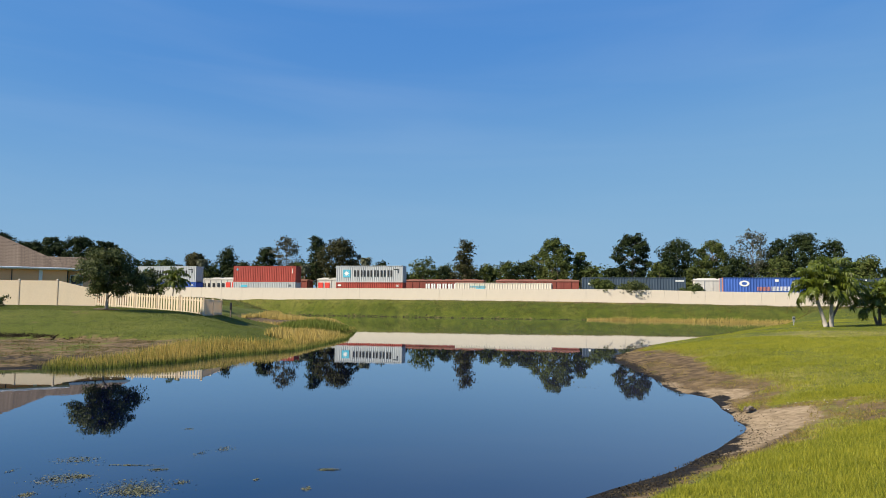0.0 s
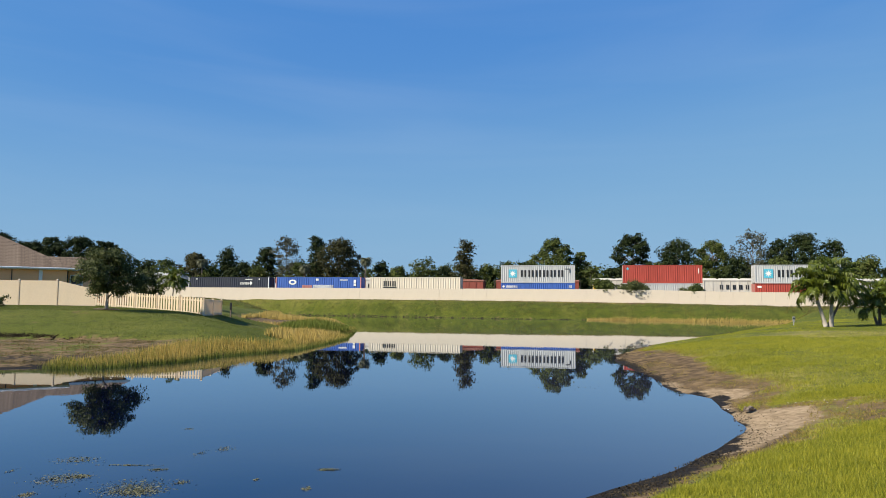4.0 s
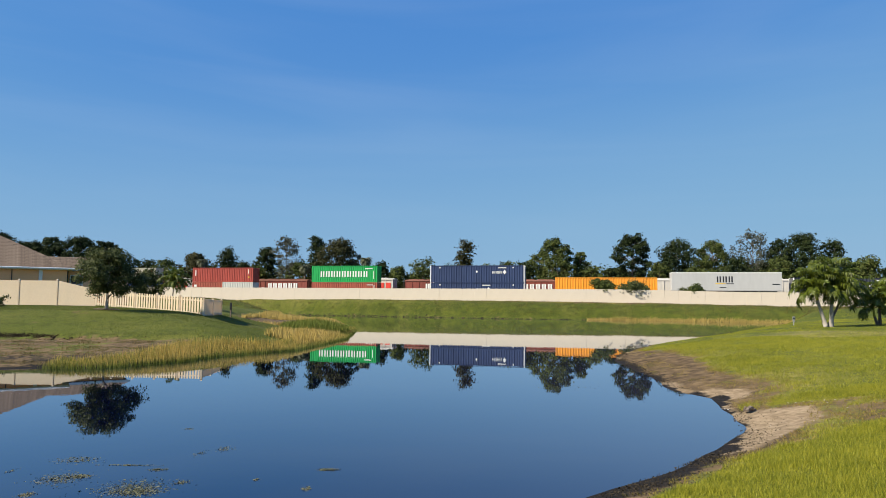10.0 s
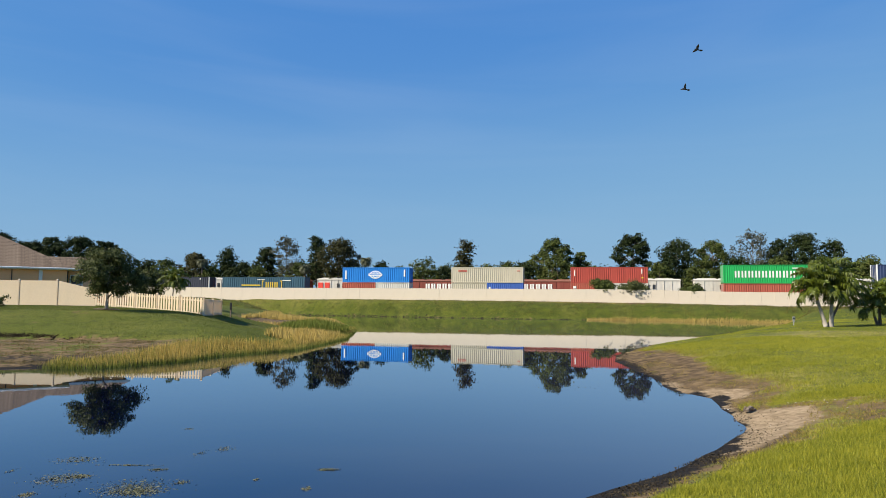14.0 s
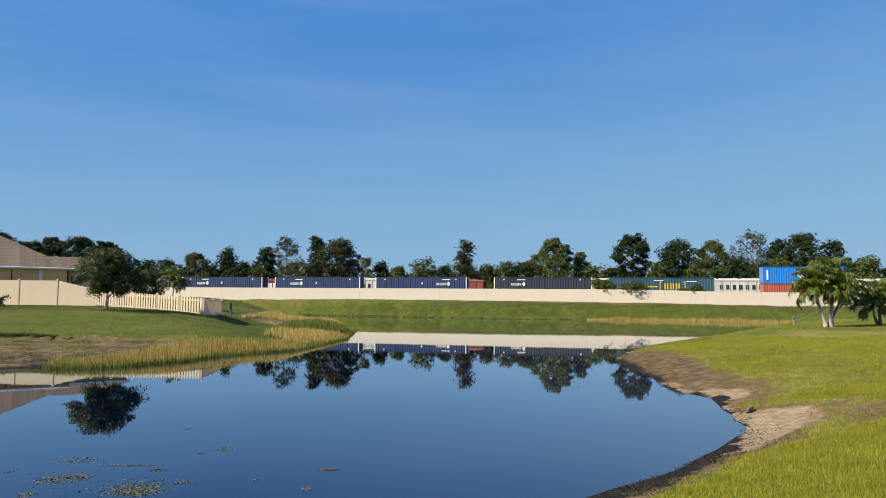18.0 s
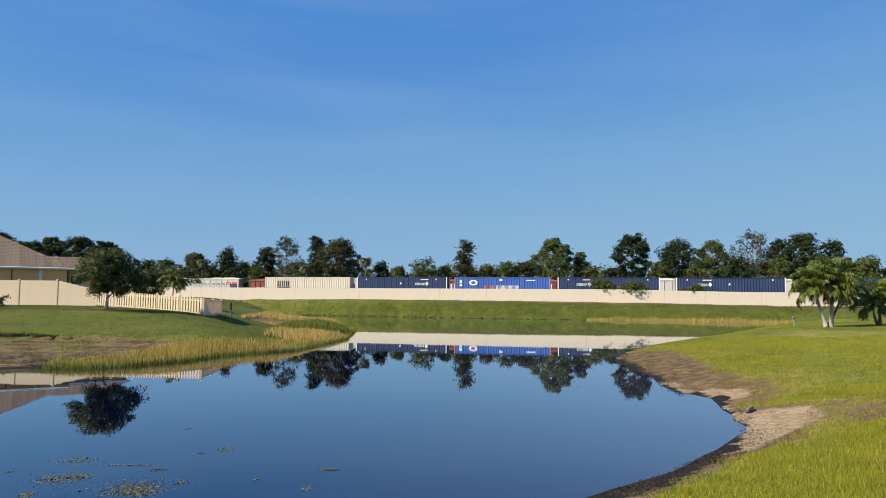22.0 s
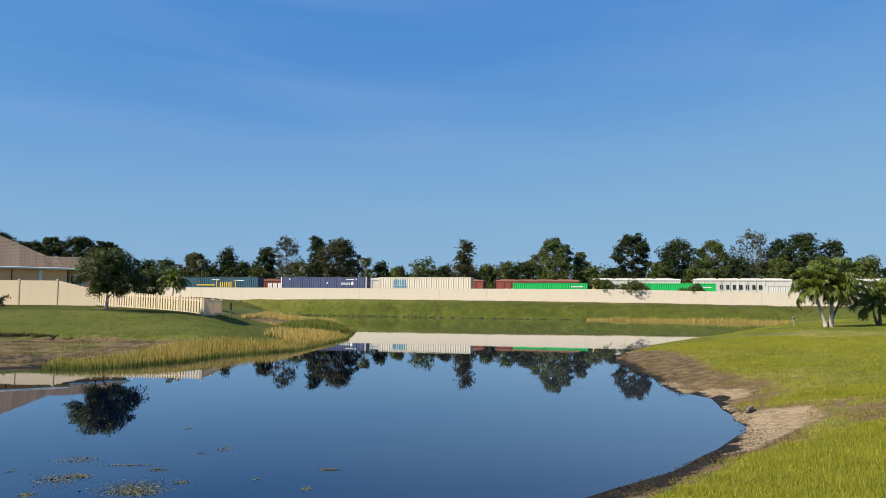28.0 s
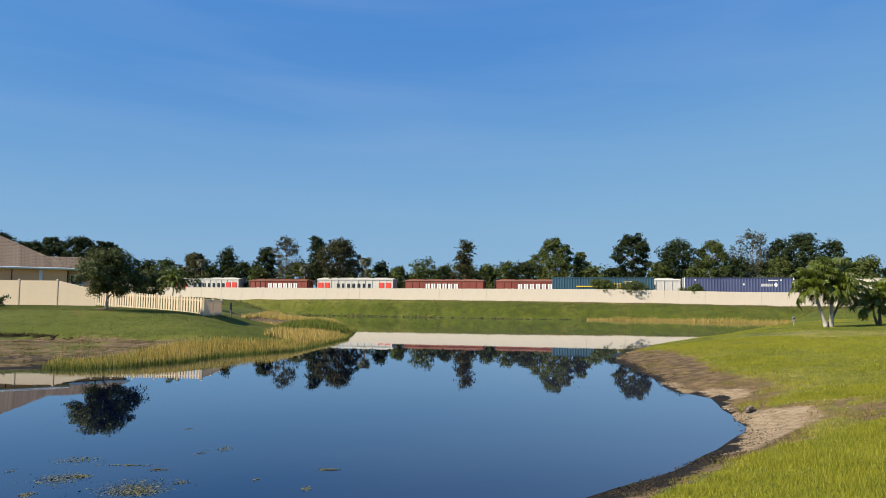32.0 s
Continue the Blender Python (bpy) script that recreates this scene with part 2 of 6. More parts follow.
def shore_distance(x, y):
    """Metres from the shoreline: positive on land, negative in the pond."""
    best = np.full(x.shape, 1e9)
    inside = np.zeros(x.shape, bool)
    for (ax, ay), (bx, by) in zip(SH, np.roll(SH, -1, axis=0)):
        dx, dy = bx - ax, by - ay
        t = np.clip(((x - ax) * dx + (y - ay) * dy) / (dx * dx + dy * dy), 0, 1)
        best = np.minimum(best, np.hypot(x - ax - t * dx, y - ay - t * dy))
        hit = ((ay > y) != (by > y)) & (x < dx * (y - ay) / (by - ay + 1e-12) + ax)
        inside ^= hit
    return np.where(inside, -best, best)


def step(a, b, v):
    t = np.clip((v - a) / (b - a), 0, 1)
    return t * t * (3 - 2 * t)


def waves(x, y, k, seed=0):
    """Cheap smooth unevenness, about -1 to 1."""
    r = np.random.RandomState(seed)
    out = np.zeros(np.shape(x))
    for i in range(6):
        a, ph, f = r.rand() * math.tau, r.rand() * math.tau, k * (0.6 + r.rand() * 1.3)
        out += np.sin((x * math.cos(a) + y * math.sin(a)) * f + ph)
    return out / 3.0


def ground_z(x, y):
    x, y = np.asarray(x, float), np.asarray(y, float)
    d = shore_distance(x, y) + 0.07 * waves(x, y, 1.1, 1) + 0.05 * waves(x, y, 3.1, 2)
    n = y + x * math.tan(radians(TRACK))
    far = step(80, 90, n)
    left = 1 - step(-3, 3, x)
    spit = np.maximum(step(-26, -18, x) * step(49, 58, y), step(-17.2, -11.6, x) * step(40, 48, y)) * (1 - far)
    dl = np.maximum(d, 0)
    zl = np.minimum(np.interp(y + 0.35 * waves(x, y, 0.8, 4), [20, 26, 30, 34.8, 35.2, 38, 41.5, 46, 50, 60], [0.03, 0.06, 0.32, 0.58, 0.80, 1.30, 1.90, 1.96, 2.0, 2.05]), 2.05 * (1 - np.exp(-(dl / 6.0) ** 1.1)))
    zl = zl * (1 - spit) + 0.45 * spit * (1 - np.exp(-dl / 5))
    hi = (1.30 * (1 - left) + (2.05 * (1 - spit) + 0.45 * spit) * left) * (1 - far) + (2.60 - 0.12 * step(-10, 22, x) - 0.4 * step(22, 50, x)) * far
    ln = (5.2 * (1 - left) + 7.2 * left) * (1 - far) + (0.9 + 1.0 * step(-20, 20, x)) * far
    dp = np.maximum(d, 0)
    z = hi * (1 - np.exp(-(dp / ln) ** 1.15))
    z = z + 0.035 * waves(x, y, 0.7, 3) * np.clip(dp / 3, 0, 1)
    z = z * (1 - left * (1 - far)) + zl * left * (1 - far)
    z = np.where(n > 105.4, z - 0.75 * step(105.5, 108, n), z)
    return np.where(d > 0, z, np.maximum(-0.16 * -d, -1.4))


def spaced(a, b, h):
    return list(np.arange(a, b, h))


gx = np.array(spaced(-900, -180, 60) + spaced(-180, -60, 6) + spaced(-60, -26, 1.2) + spaced(-26, 34, 0.42) + spaced(34, 80, 1.2) + spaced(80, 200, 6) + spaced(200, 961, 60))
gy = np.array(spaced(-400, -40, 40) + spaced(-40, 0, 3) + spaced(0, 60, 0.42) + spaced(60, 84, 0.8) + spaced(84, 112, 0.55) + spaced(112, 150, 1.6) + spaced(150, 300, 12) + spaced(300, 1501, 80))
X, Y = np.meshgrid(gx, gy)
Z = ground_z(X, Y)
me = bpy.data.meshes.new("ground")
nx, ny = len(gx), len(gy)
idx = np.arange(nx * ny).reshape(ny, nx)
quads = np.stack([idx[:-1, :-1], idx[:-1, 1:], idx[1:, 1:], idx[1:, :-1]], -1).reshape(-1, 4)
me.vertices.add(nx * ny)
me.vertices.foreach_set("co", np.stack([X, Y, Z], -1).astype(np.float32).ravel())
me.loops.add(quads.size)
me.loops.foreach_set("vertex_index", quads.astype(np.int32).ravel())
me.polygons.add(len(quads))
me.polygons.foreach_set("loop_start", np.arange(0, quads.size, 4, dtype=np.int32))
me.polygons.foreach_set("use_smooth", np.ones(len(quads), bool))
me.update(calc_edges=True)
D = shore_distance(X, Y)
N = Y + X * math.tan(radians(TRACK))


def bare_width(y):
    """How far the bare soil reaches up the near bank."""
    return np.interp(y, [9.5, 11.5, 12.0, 12.6, 14.0, 15.3, 16.5, 17.2, 18.2, 19.5, 21, 23, 27, 31, 33.5, 36, 40], [0.25, 0.4, 0.8, 1.35, 1.25, 2.1, 3.2, 0.9, 1.3, 2.0, 2.3, 2.1, 2.5, 2.6, 1.9, 0.9, 0.2])


def sand_width(y):
    """How far the clean sand reaches up the near bank."""
    return 1.0 * np.exp(-((y - 19.9) / 0.85) ** 4) + np.interp(y, [11.8, 12.7, 14.0, 15.3, 16.4, 17.2], [0, 1.0, 1.05, 1.5, 1.75, 0.15])


def bare_amount(x, y, d):
    """How bare of grass the soil is, 0 to 1: the sandy shore, the mud flat and the strip below the wall."""
    n = y + x * math.tan(radians(TRACK))
    w = waves(x, y, 0.9, 7) * 0.5 + waves(x, y, 2.6, 8) * 0.35
    right = step(2, 4, x) * step(9.5, 12, y) * (1 - step(34, 44, y))
    wide = bare_width(y)
    a = right * (1 - step(sand_width(y) * 0.85, sand_width(y) * 1.15 + 0.15, d + w * 0.25))
    thin = right * (0.74 + 0.20 * step(20, 22, y) + 0.32 * w) * (1 - step(wide * 0.75, wide * 1.25 + 0.1, d + w * 0.45))
    thin = np.maximum(thin, right * (0.52 + 0.45 * w) * np.exp(-((y - 14.9) / 1.6) ** 4) * (1 - step(4.0, 6.0, d)))
    left = (1 - step(-6, -2, x)) * (1 - step(60, 66, y)) * (1 - step(82, 88, n))
    b = left * np.maximum(step(0.9, 1.6, d), 1 - step(-16, -15, x)) * (1 - step(34.6, 35.1, y + w * 0.6)) * (1 - step(-14.0, -10.5, x + w)) * (0.62 + 0.3 * w)
    spit = step(-24, -19, x) * (1 - step(-13, -10, x)) * step(60, 64, y) * (1 - step(74, 80, y)) * 0.8
    c = step(85, 88, n) * step(102.2, 104.4, n + w * 0.6) * (0.62 + 0.4 * w) * (0.35 + 0.65 * step(-4, 22, x))
    e = 0.9 * (1 - step(0.12, 0.5 + 0.7 * (1 - step(11.5, 12.8, y)) * step(0, 2, x), d + w * 0.2)) * (1 - 0.6 * step(80, 88, n))
    p = 0.45 * step(0.95, 1.35, waves(x, y, 0.5, 12) + waves(x, y, 1.7, 13) * 0.5) * (1 - step(80, 84, n)) * (1 - step(-4, 2, x))
    return np.clip(np.maximum.reduce([a, thin, b, spit, c, e, p]), 0, 1)


PALE_X, PALE_Y, PALE_W = 17.2, 35.3, 3.7      # strip of lawn mown short and dry
BARE = bare_amount(X, Y, D)
# dark peaty soil wherever the shore is not clean sand
SANDY = sand_width(Y) * 1.05 - D - 0.3 * waves(X, Y, 1.3, 16)
PEAT = 1 - np.where((X > 0) & (Y < 60), step(-0.15, 0.35, SANDY), 0.22 * (1 - step(80, 84, N)))
WET_DARK = 1 - step(0.06, 0.16 + 0.9 * (1 - step(11.5, 13.5, Y)) + 0.4 * step(21, 24, Y) * (1 - step(30, 34, Y)), D + 0.18 * waves(X, Y, 1.7, 9))
DRY = np.clip(0.5 + 0.5 * waves(X, Y, 0.35, 10), 0, 1) * (1 - step(-8, 0, X)) * 0.25 + step(0, 6, X) * (np.clip(0.10 + 0.2 * waves(X, Y, 0.3, 11), 0, 1) + 0.6 * (1 - step(0.9, 2.2, D / (bare_width(Y) + 0.3))) * (1 - step(36, 42, Y)))
DRY = np.maximum(DRY, 0.15 * step(0, 6, X) * (1 - step(37, 42, Y)))
DRY = DRY + 0.9 * step(16, 19, X) * np.exp(-((Y - PALE_Y) / PALE_W) ** 4) - 0.7 * step(13, 17, X) * step(39.5, 41.5, Y) * (1 - step(60, 66, Y))
DRY = DRY * (1 - step(80, 88, N)) + step(80, 88, N) * (0.0 + 0.2 * np.clip(waves(X, Y, 0.6, 14), -1, 1) + 0.75 * (0.3 + 0.7 * step(-4, 22, X)) * step(102.6, 104.4, N + 0.5 * waves(X, Y, 0.5, 15)))
MUD = (1 - step(-6, -2, X)) * (1 - step(36, 37, Y)) * np.clip(BARE, 0, 1)
# also darkens a thin line at the far waterline, the mud and its ledge
WET_DARK = np.maximum(WET_DARK * (1 - step(80, 88, N)) + 0.62 * step(80, 88, N) * (1 - step(0.0, 0.4, D)), 0.50 * MUD + 0.6 * MUD * np.exp(-((Y - 34.9) / 0.5) ** 2) * (1 - step(-20.6, -18.8, X + waves(X, Y, 1.5, 17))) + 0.3 * MUD * np.exp(-((Y - 28.5) / 1.6) ** 2))
WET_DARK = np.maximum(WET_DARK, 0.35 * step(6, 8, X) * step(21.5, 24, Y) * (1 - step(36, 42, Y)) * BARE)
for nm, a in (("bare", BARE), ("wet", WET_DARK), ("dry", np.clip(DRY, 0, 1)), ("peat", PEAT), ("far", step(80, 88, N) * (1 - step(102.0, 103.6, N)))):
    at = me.attributes.new(nm, "FLOAT", "POINT")
    at.data.foreach_set("value", a.astype(np.float32).ravel())


def ground_material():
    m = bpy.data.materials.new("ground")
    m.use_nodes = True
    n, l = m.node_tree.nodes, m.node_tree.links
    b = n["Principled BSDF"]
    tc = n.new("ShaderNodeTexCoord")

    def noise_at(sc, det=5):
        no = n.new("ShaderNodeTexNoise")
        no.inputs["Scale"].default_value, no.inputs["Detail"].default_value = sc, det
        l.new(tc.outputs["Object"], no.inputs["Vector"])
        return no.outputs["Fac"]

    def ramp(src, a, z):
        r = n.new("ShaderNodeMapRange")
        r.inputs[1].default_value, r.inputs[2].default_value = a, z
        l.new(src, r.inputs[0])
        return r.outputs[0]

    def mixed(f, c1, c2):
        x = n.new("ShaderNodeMixRGB")
        l.new(f, x.inputs[0])
        for k, c in ((1, c1), (2, c2)):
            if isinstance(c, tuple):
                x.inputs[k].default_value = (*c, 1)
            else:
                l.new(c, x.inputs[k])
        return x.outputs[0]

    def attr(nm):
        a = n.new("ShaderNodeAttribute")
        a.attribute_name = nm
        return a.outputs["Fac"]

    def math_node(op, p, q):
        x = n.new("ShaderNodeMath")
        x.operation = op
        for k, c in ((0, p), (1, q)):
            if isinstance(c, (int, float)):
                x.inputs[k].default_value = c
            else:
                l.new(c, x.inputs[k])
        return x.outputs[0]

    blade = ramp(noise_at(9.0, 8), 0.32, 0.68)
    tuft = ramp(noise_at(1.1, 5), 0.35, 0.65)
    lush = mixed(blade, (0.043, 0.062, 0.006), (0.105, 0.122, 0.011))
    lush = mixed(math_node("MULTIPLY", tuft, 0.40), lush, (0.100, 0.112, 0.012))
    dryg = mixed(blade, (0.180, 0.150, 0.035), (0.380, 0.310, 0.110))
    green = mixed(math_node("MULTIPLY", attr("dry"), ramp(noise_at(0.5, 4), 0.2, 0.7)), lush, dryg)
    far_bank = math_node("MULTIPLY", attr("far"), ramp(noise_at(0.9, 8), 0.30, 0.62))
    green = mixed(math_node("MULTIPLY", far_bank, 0.6), green, (0.032, 0.044, 0.007))
    # shade in the gaps between clumps of grass, painted darker at two sizes
    gap_shade = math_node("MULTIPLY", ramp(noise_at(1.5, 7), 0.50, 0.66), 0.5)
    green = mixed(gap_shade, green, (0.026, 0.040, 0.006))
    gap_shade2 = math_node("MULTIPLY", ramp(noise_at(5.5, 6), 0.52, 0.68), 0.5)
    green = mixed(gap_shade2, green, (0.030, 0.042, 0.007))
    sand = mixed(ramp(noise_at(5.5, 9), 0.34, 0.66), (0.180, 0.128, 0.074), (0.318, 0.238, 0.148))
    peat = mixed(ramp(noise_at(2.3, 8), 0.36, 0.64), (0.048, 0.031, 0.015), (0.165, 0.112, 0.056))
    sand = mixed(ramp(math_node("ADD", attr("peat"), math_node("MULTIPLY", math_node("SUBTRACT", noise_at(2.8, 7), 0.5), 1.1)), 0.3, 0.7), sand, peat)
    edge = math_node("ADD", attr("bare"), math_node("MULTIPLY", math_node("SUBTRACT", noise_at(2.3, 8), 0.5), 1.35))
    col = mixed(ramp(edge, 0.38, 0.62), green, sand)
    mud = mixed(blade, (0.004, 0.0036, 0.003), (0.016, 0.012, 0.009))
    wet_dark = math_node("ADD", attr("wet"), math_node("MULTIPLY", math_node("SUBTRACT", noise_at(4.0, 6), 0.5), 1.2))
    col = mixed(ramp(wet_dark, 0.45, 0.7), col, mud)
    l.new(col, b.inputs["Base Color"])
    b.inputs["Roughness"].default_value = 0.9
    b.inputs["Specular IOR Level"].default_value = 0.2
    bp = n.new("ShaderNodeBump")
    bp.inputs["Strength"].default_value, bp.inputs["Distance"].default_value = 0.6, 0.03
    l.new(noise_at(13.0, 8), bp.inputs["Height"])
    l.new(bp.outputs[0], b.inputs["Normal"])
    return m


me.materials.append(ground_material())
tagged(new("ground", me), "grassy banks with bare sandy soil at the shore", "ground", kind="structure")


def water_material():
    m = bpy.data.materials.new("pond_water")
    m.use_nodes = True
    n, l = m.node_tree.nodes, m.node_tree.links
    b = n["Principled BSDF"]
    # deep blue-black, blending to a paler violet-grey as x rises
    tw, sx, mx, sm = (n.new("ShaderNode" + k) for k in ("TexCoord", "SeparateXYZ", "MapRange", "MixRGB"))
    mx.interpolation_type = "SMOOTHSTEP"
    mx.inputs[1].default_value, mx.inputs[2].default_value = -4.0, 7.5
    sm.inputs[1].default_value, sm.inputs[2].default_value = (0.001, 0.0018, 0.012, 1), (0.042, 0.040, 0.056, 1)
    l.new(tw.outputs["Object"], sx.inputs[0])
    l.new(sx.outputs[0], mx.inputs[0])
    l.new(mx.outputs[0], sm.inputs[0])
    l.new(sm.outputs[0], b.inputs["Base Color"])
    b.inputs["Roughness"].default_value, b.inputs["IOR"].default_value = 0.012, 1.27
    b.inputs["Coat Weight"].default_value, b.inputs["Coat Roughness"].default_value, b.inputs["Coat IOR"].default_value = 0.86, 0.01, 1.27
    b.inputs["Specular Tint"].default_value = b.inputs["Coat Tint"].default_value = (0.80, 0.89, 1.0, 1)
    tc, mp, no, bp = (n.new("ShaderNode" + k) for k in ("TexCoord", "Mapping", "TexNoise", "Bump"))
    mp.inputs["Scale"].default_value = (1.0, 1.7, 1.0)
    no.inputs["Scale"].default_value, no.inputs["Detail"].default_value = 1.3, 3
    bp.inputs["Strength"].default_value, bp.inputs["Distance"].default_value = 0.055, 0.01
    for a, c in ((tc.outputs["Object"], mp.inputs[0]), (mp.outputs[0], no.inputs["Vector"]), (no.outputs["Fac"], bp.inputs["Height"]), (bp.outputs[0], b.inputs["Normal"])):
        l.new(a, c)
    l.new(bp.outputs[0], b.inputs["Coat Normal"])
    return m


bm = bmesh.new()
bmesh.ops.create_grid(bm, x_segments=1, y_segments=1, size=0.5)
bmesh.ops.scale(bm, vec=(100, 116, 1), verts=bm.verts)
bmesh.ops.translate(bm, vec=(8, 60, 0), verts=bm.verts)
tagged(part("water", bm, water_material(), None), "still dark blue pond water mirroring the sky", "pond", kind="structure")


# ---- boundary wall: precast panels between posts ----
def zg(x, y):
    return float(ground_z(np.array([x]), np.array([y]))[0])


wall = empty("boundary_wall", pose(0, 0, 0), "cream painted precast panel wall along the railway", "wall", kind="structure")
PANEL = 1.86
wall_panel_mesh = part("panel", boxes((0.05, 0.018, -0.7, PANEL - 0.05, 0.11, 1.86), bevel=0.006), M["wall"], wall)
wall_post_mesh = part("post", boxes((-0.055, 0.012, -0.8, 0.055, 0.15, 1.885), bevel=0.008), M["wall"], wall)
wall_cap_mesh = part("coping", boxes((0.06, 0.012, 1.862, PANEL - 0.06, 0.14, 1.90), bevel=0.008), M["wall"], wall)


def wall_pose(s):
    drop = 0.30 * float(step(24, 46, np.float64(s)))
    o = Vector((s * CA, 105.5 - s * SA, 2.46 - drop))
    return Matrix.Translation(o) @ pose(0, 0, 0, 0, 0, -TRACK)


s, first = -88.0, True
while s < 96:
    a, b = wall_pose(s), wall_pose(s + PANEL)
    lean = pose(0, 0, 0, 0, -math.degrees(math.atan2(b.translation.z - a.translation.z, PANEL)))
    jit = pose(0, random.uniform(-0.012, 0.012), random.uniform(-0.006, 0.006), random.uniform(-0.25, 0.25))
    if first:
        wall_panel_mesh.matrix_basis, wall_post_mesh.matrix_basis, wall_cap_mesh.matrix_basis, first = a, a, a, False
    else:
        again(wall_panel_mesh, wall, a @ lean @ jit)
        again(wall_post_mesh, wall, a @ pose(0, random.uniform(-0.01, 0.01), random.uniform(-0.01, 0.01)))
        again(wall_cap_mesh, wall, a @ lean @ jit)
    s += PANEL

# ---- railway ----
RAIL = 2.28
for off, nm in ((1.22, "near"), (6.95, "far")):
    bm = bmesh.new()
    a = [(-2.6, 1.0), (-1.5, RAIL - 0.19), (1.5, RAIL - 0.19), (2.6, 1.0)]
    for s0 in range(-320, 320, 40):
        vs = [[bm.verts.new((s0 + dx, y, z)) for y, z in a] for dx in (0, 40)]
        for k in range(3):
            bm.faces.new((vs[0][k], vs[1][k], vs[1][k + 1], vs[0][k + 1]))
        for v in vs:
            bm.faces.new(v)
    tagged(part("ballast_bed", bm, M["ballast"], None, m=along(0, off)), "grey crushed stone bed under the railway track", "ballast", kind="structure")
    tr = empty("railway_track", along(0, off), "steel rails on dark wooden ties in ballast", "track", kind="structure")
    for y in (-0.75, 0.75):
        part("rail", boxes((-300, y - 0.035, RAIL - 0.06, 300, y + 0.035, RAIL), (-300, y - 0.012, RAIL - 0.13, 300, y + 0.012, RAIL - 0.06), (-300, y - 0.07, RAIL - 0.16, 300, y + 0.07, RAIL - 0.13)), M["steel"], tr)
    tagged(part("ties", boxes(*[(x, -1.3, RAIL - 0.3, x + 0.22, 1.3, RAIL - 0.165) for x in np.arange(-120, 120, 0.55)]), M["tie"], tr), kind="stuff")


# ---- freight containers ----
def corrugated(bm, length, z0, z1, y, out, pitch=0.34, depth=0.05):
    """A side wall with trapezoid ribs; out is -1 for the near side."""
    n = max(8, int(length / pitch))
    p = length / n
    xs = []
    for i in range(n):
        xs += [(i * p, 0), (i * p + p * 0.30, 0), (i * p + p * 0.45, 1), (i * p + p * 0.85, 1)]
    xs.append((length, 0))
    lo = [bm.verts.new((x, y - out * depth * k, z0)) for x, k in xs]
    hi = [bm.verts.new((x, y - out * depth * k, z1)) for x, k in xs]
    for i in range(len(xs) - 1):
        bm.faces.new((lo[i], lo[i + 1], hi[i + 1], hi[i]) if out < 0 else (lo[i + 1], lo[i], hi[i], hi[i + 1]))


SHAPES = {}


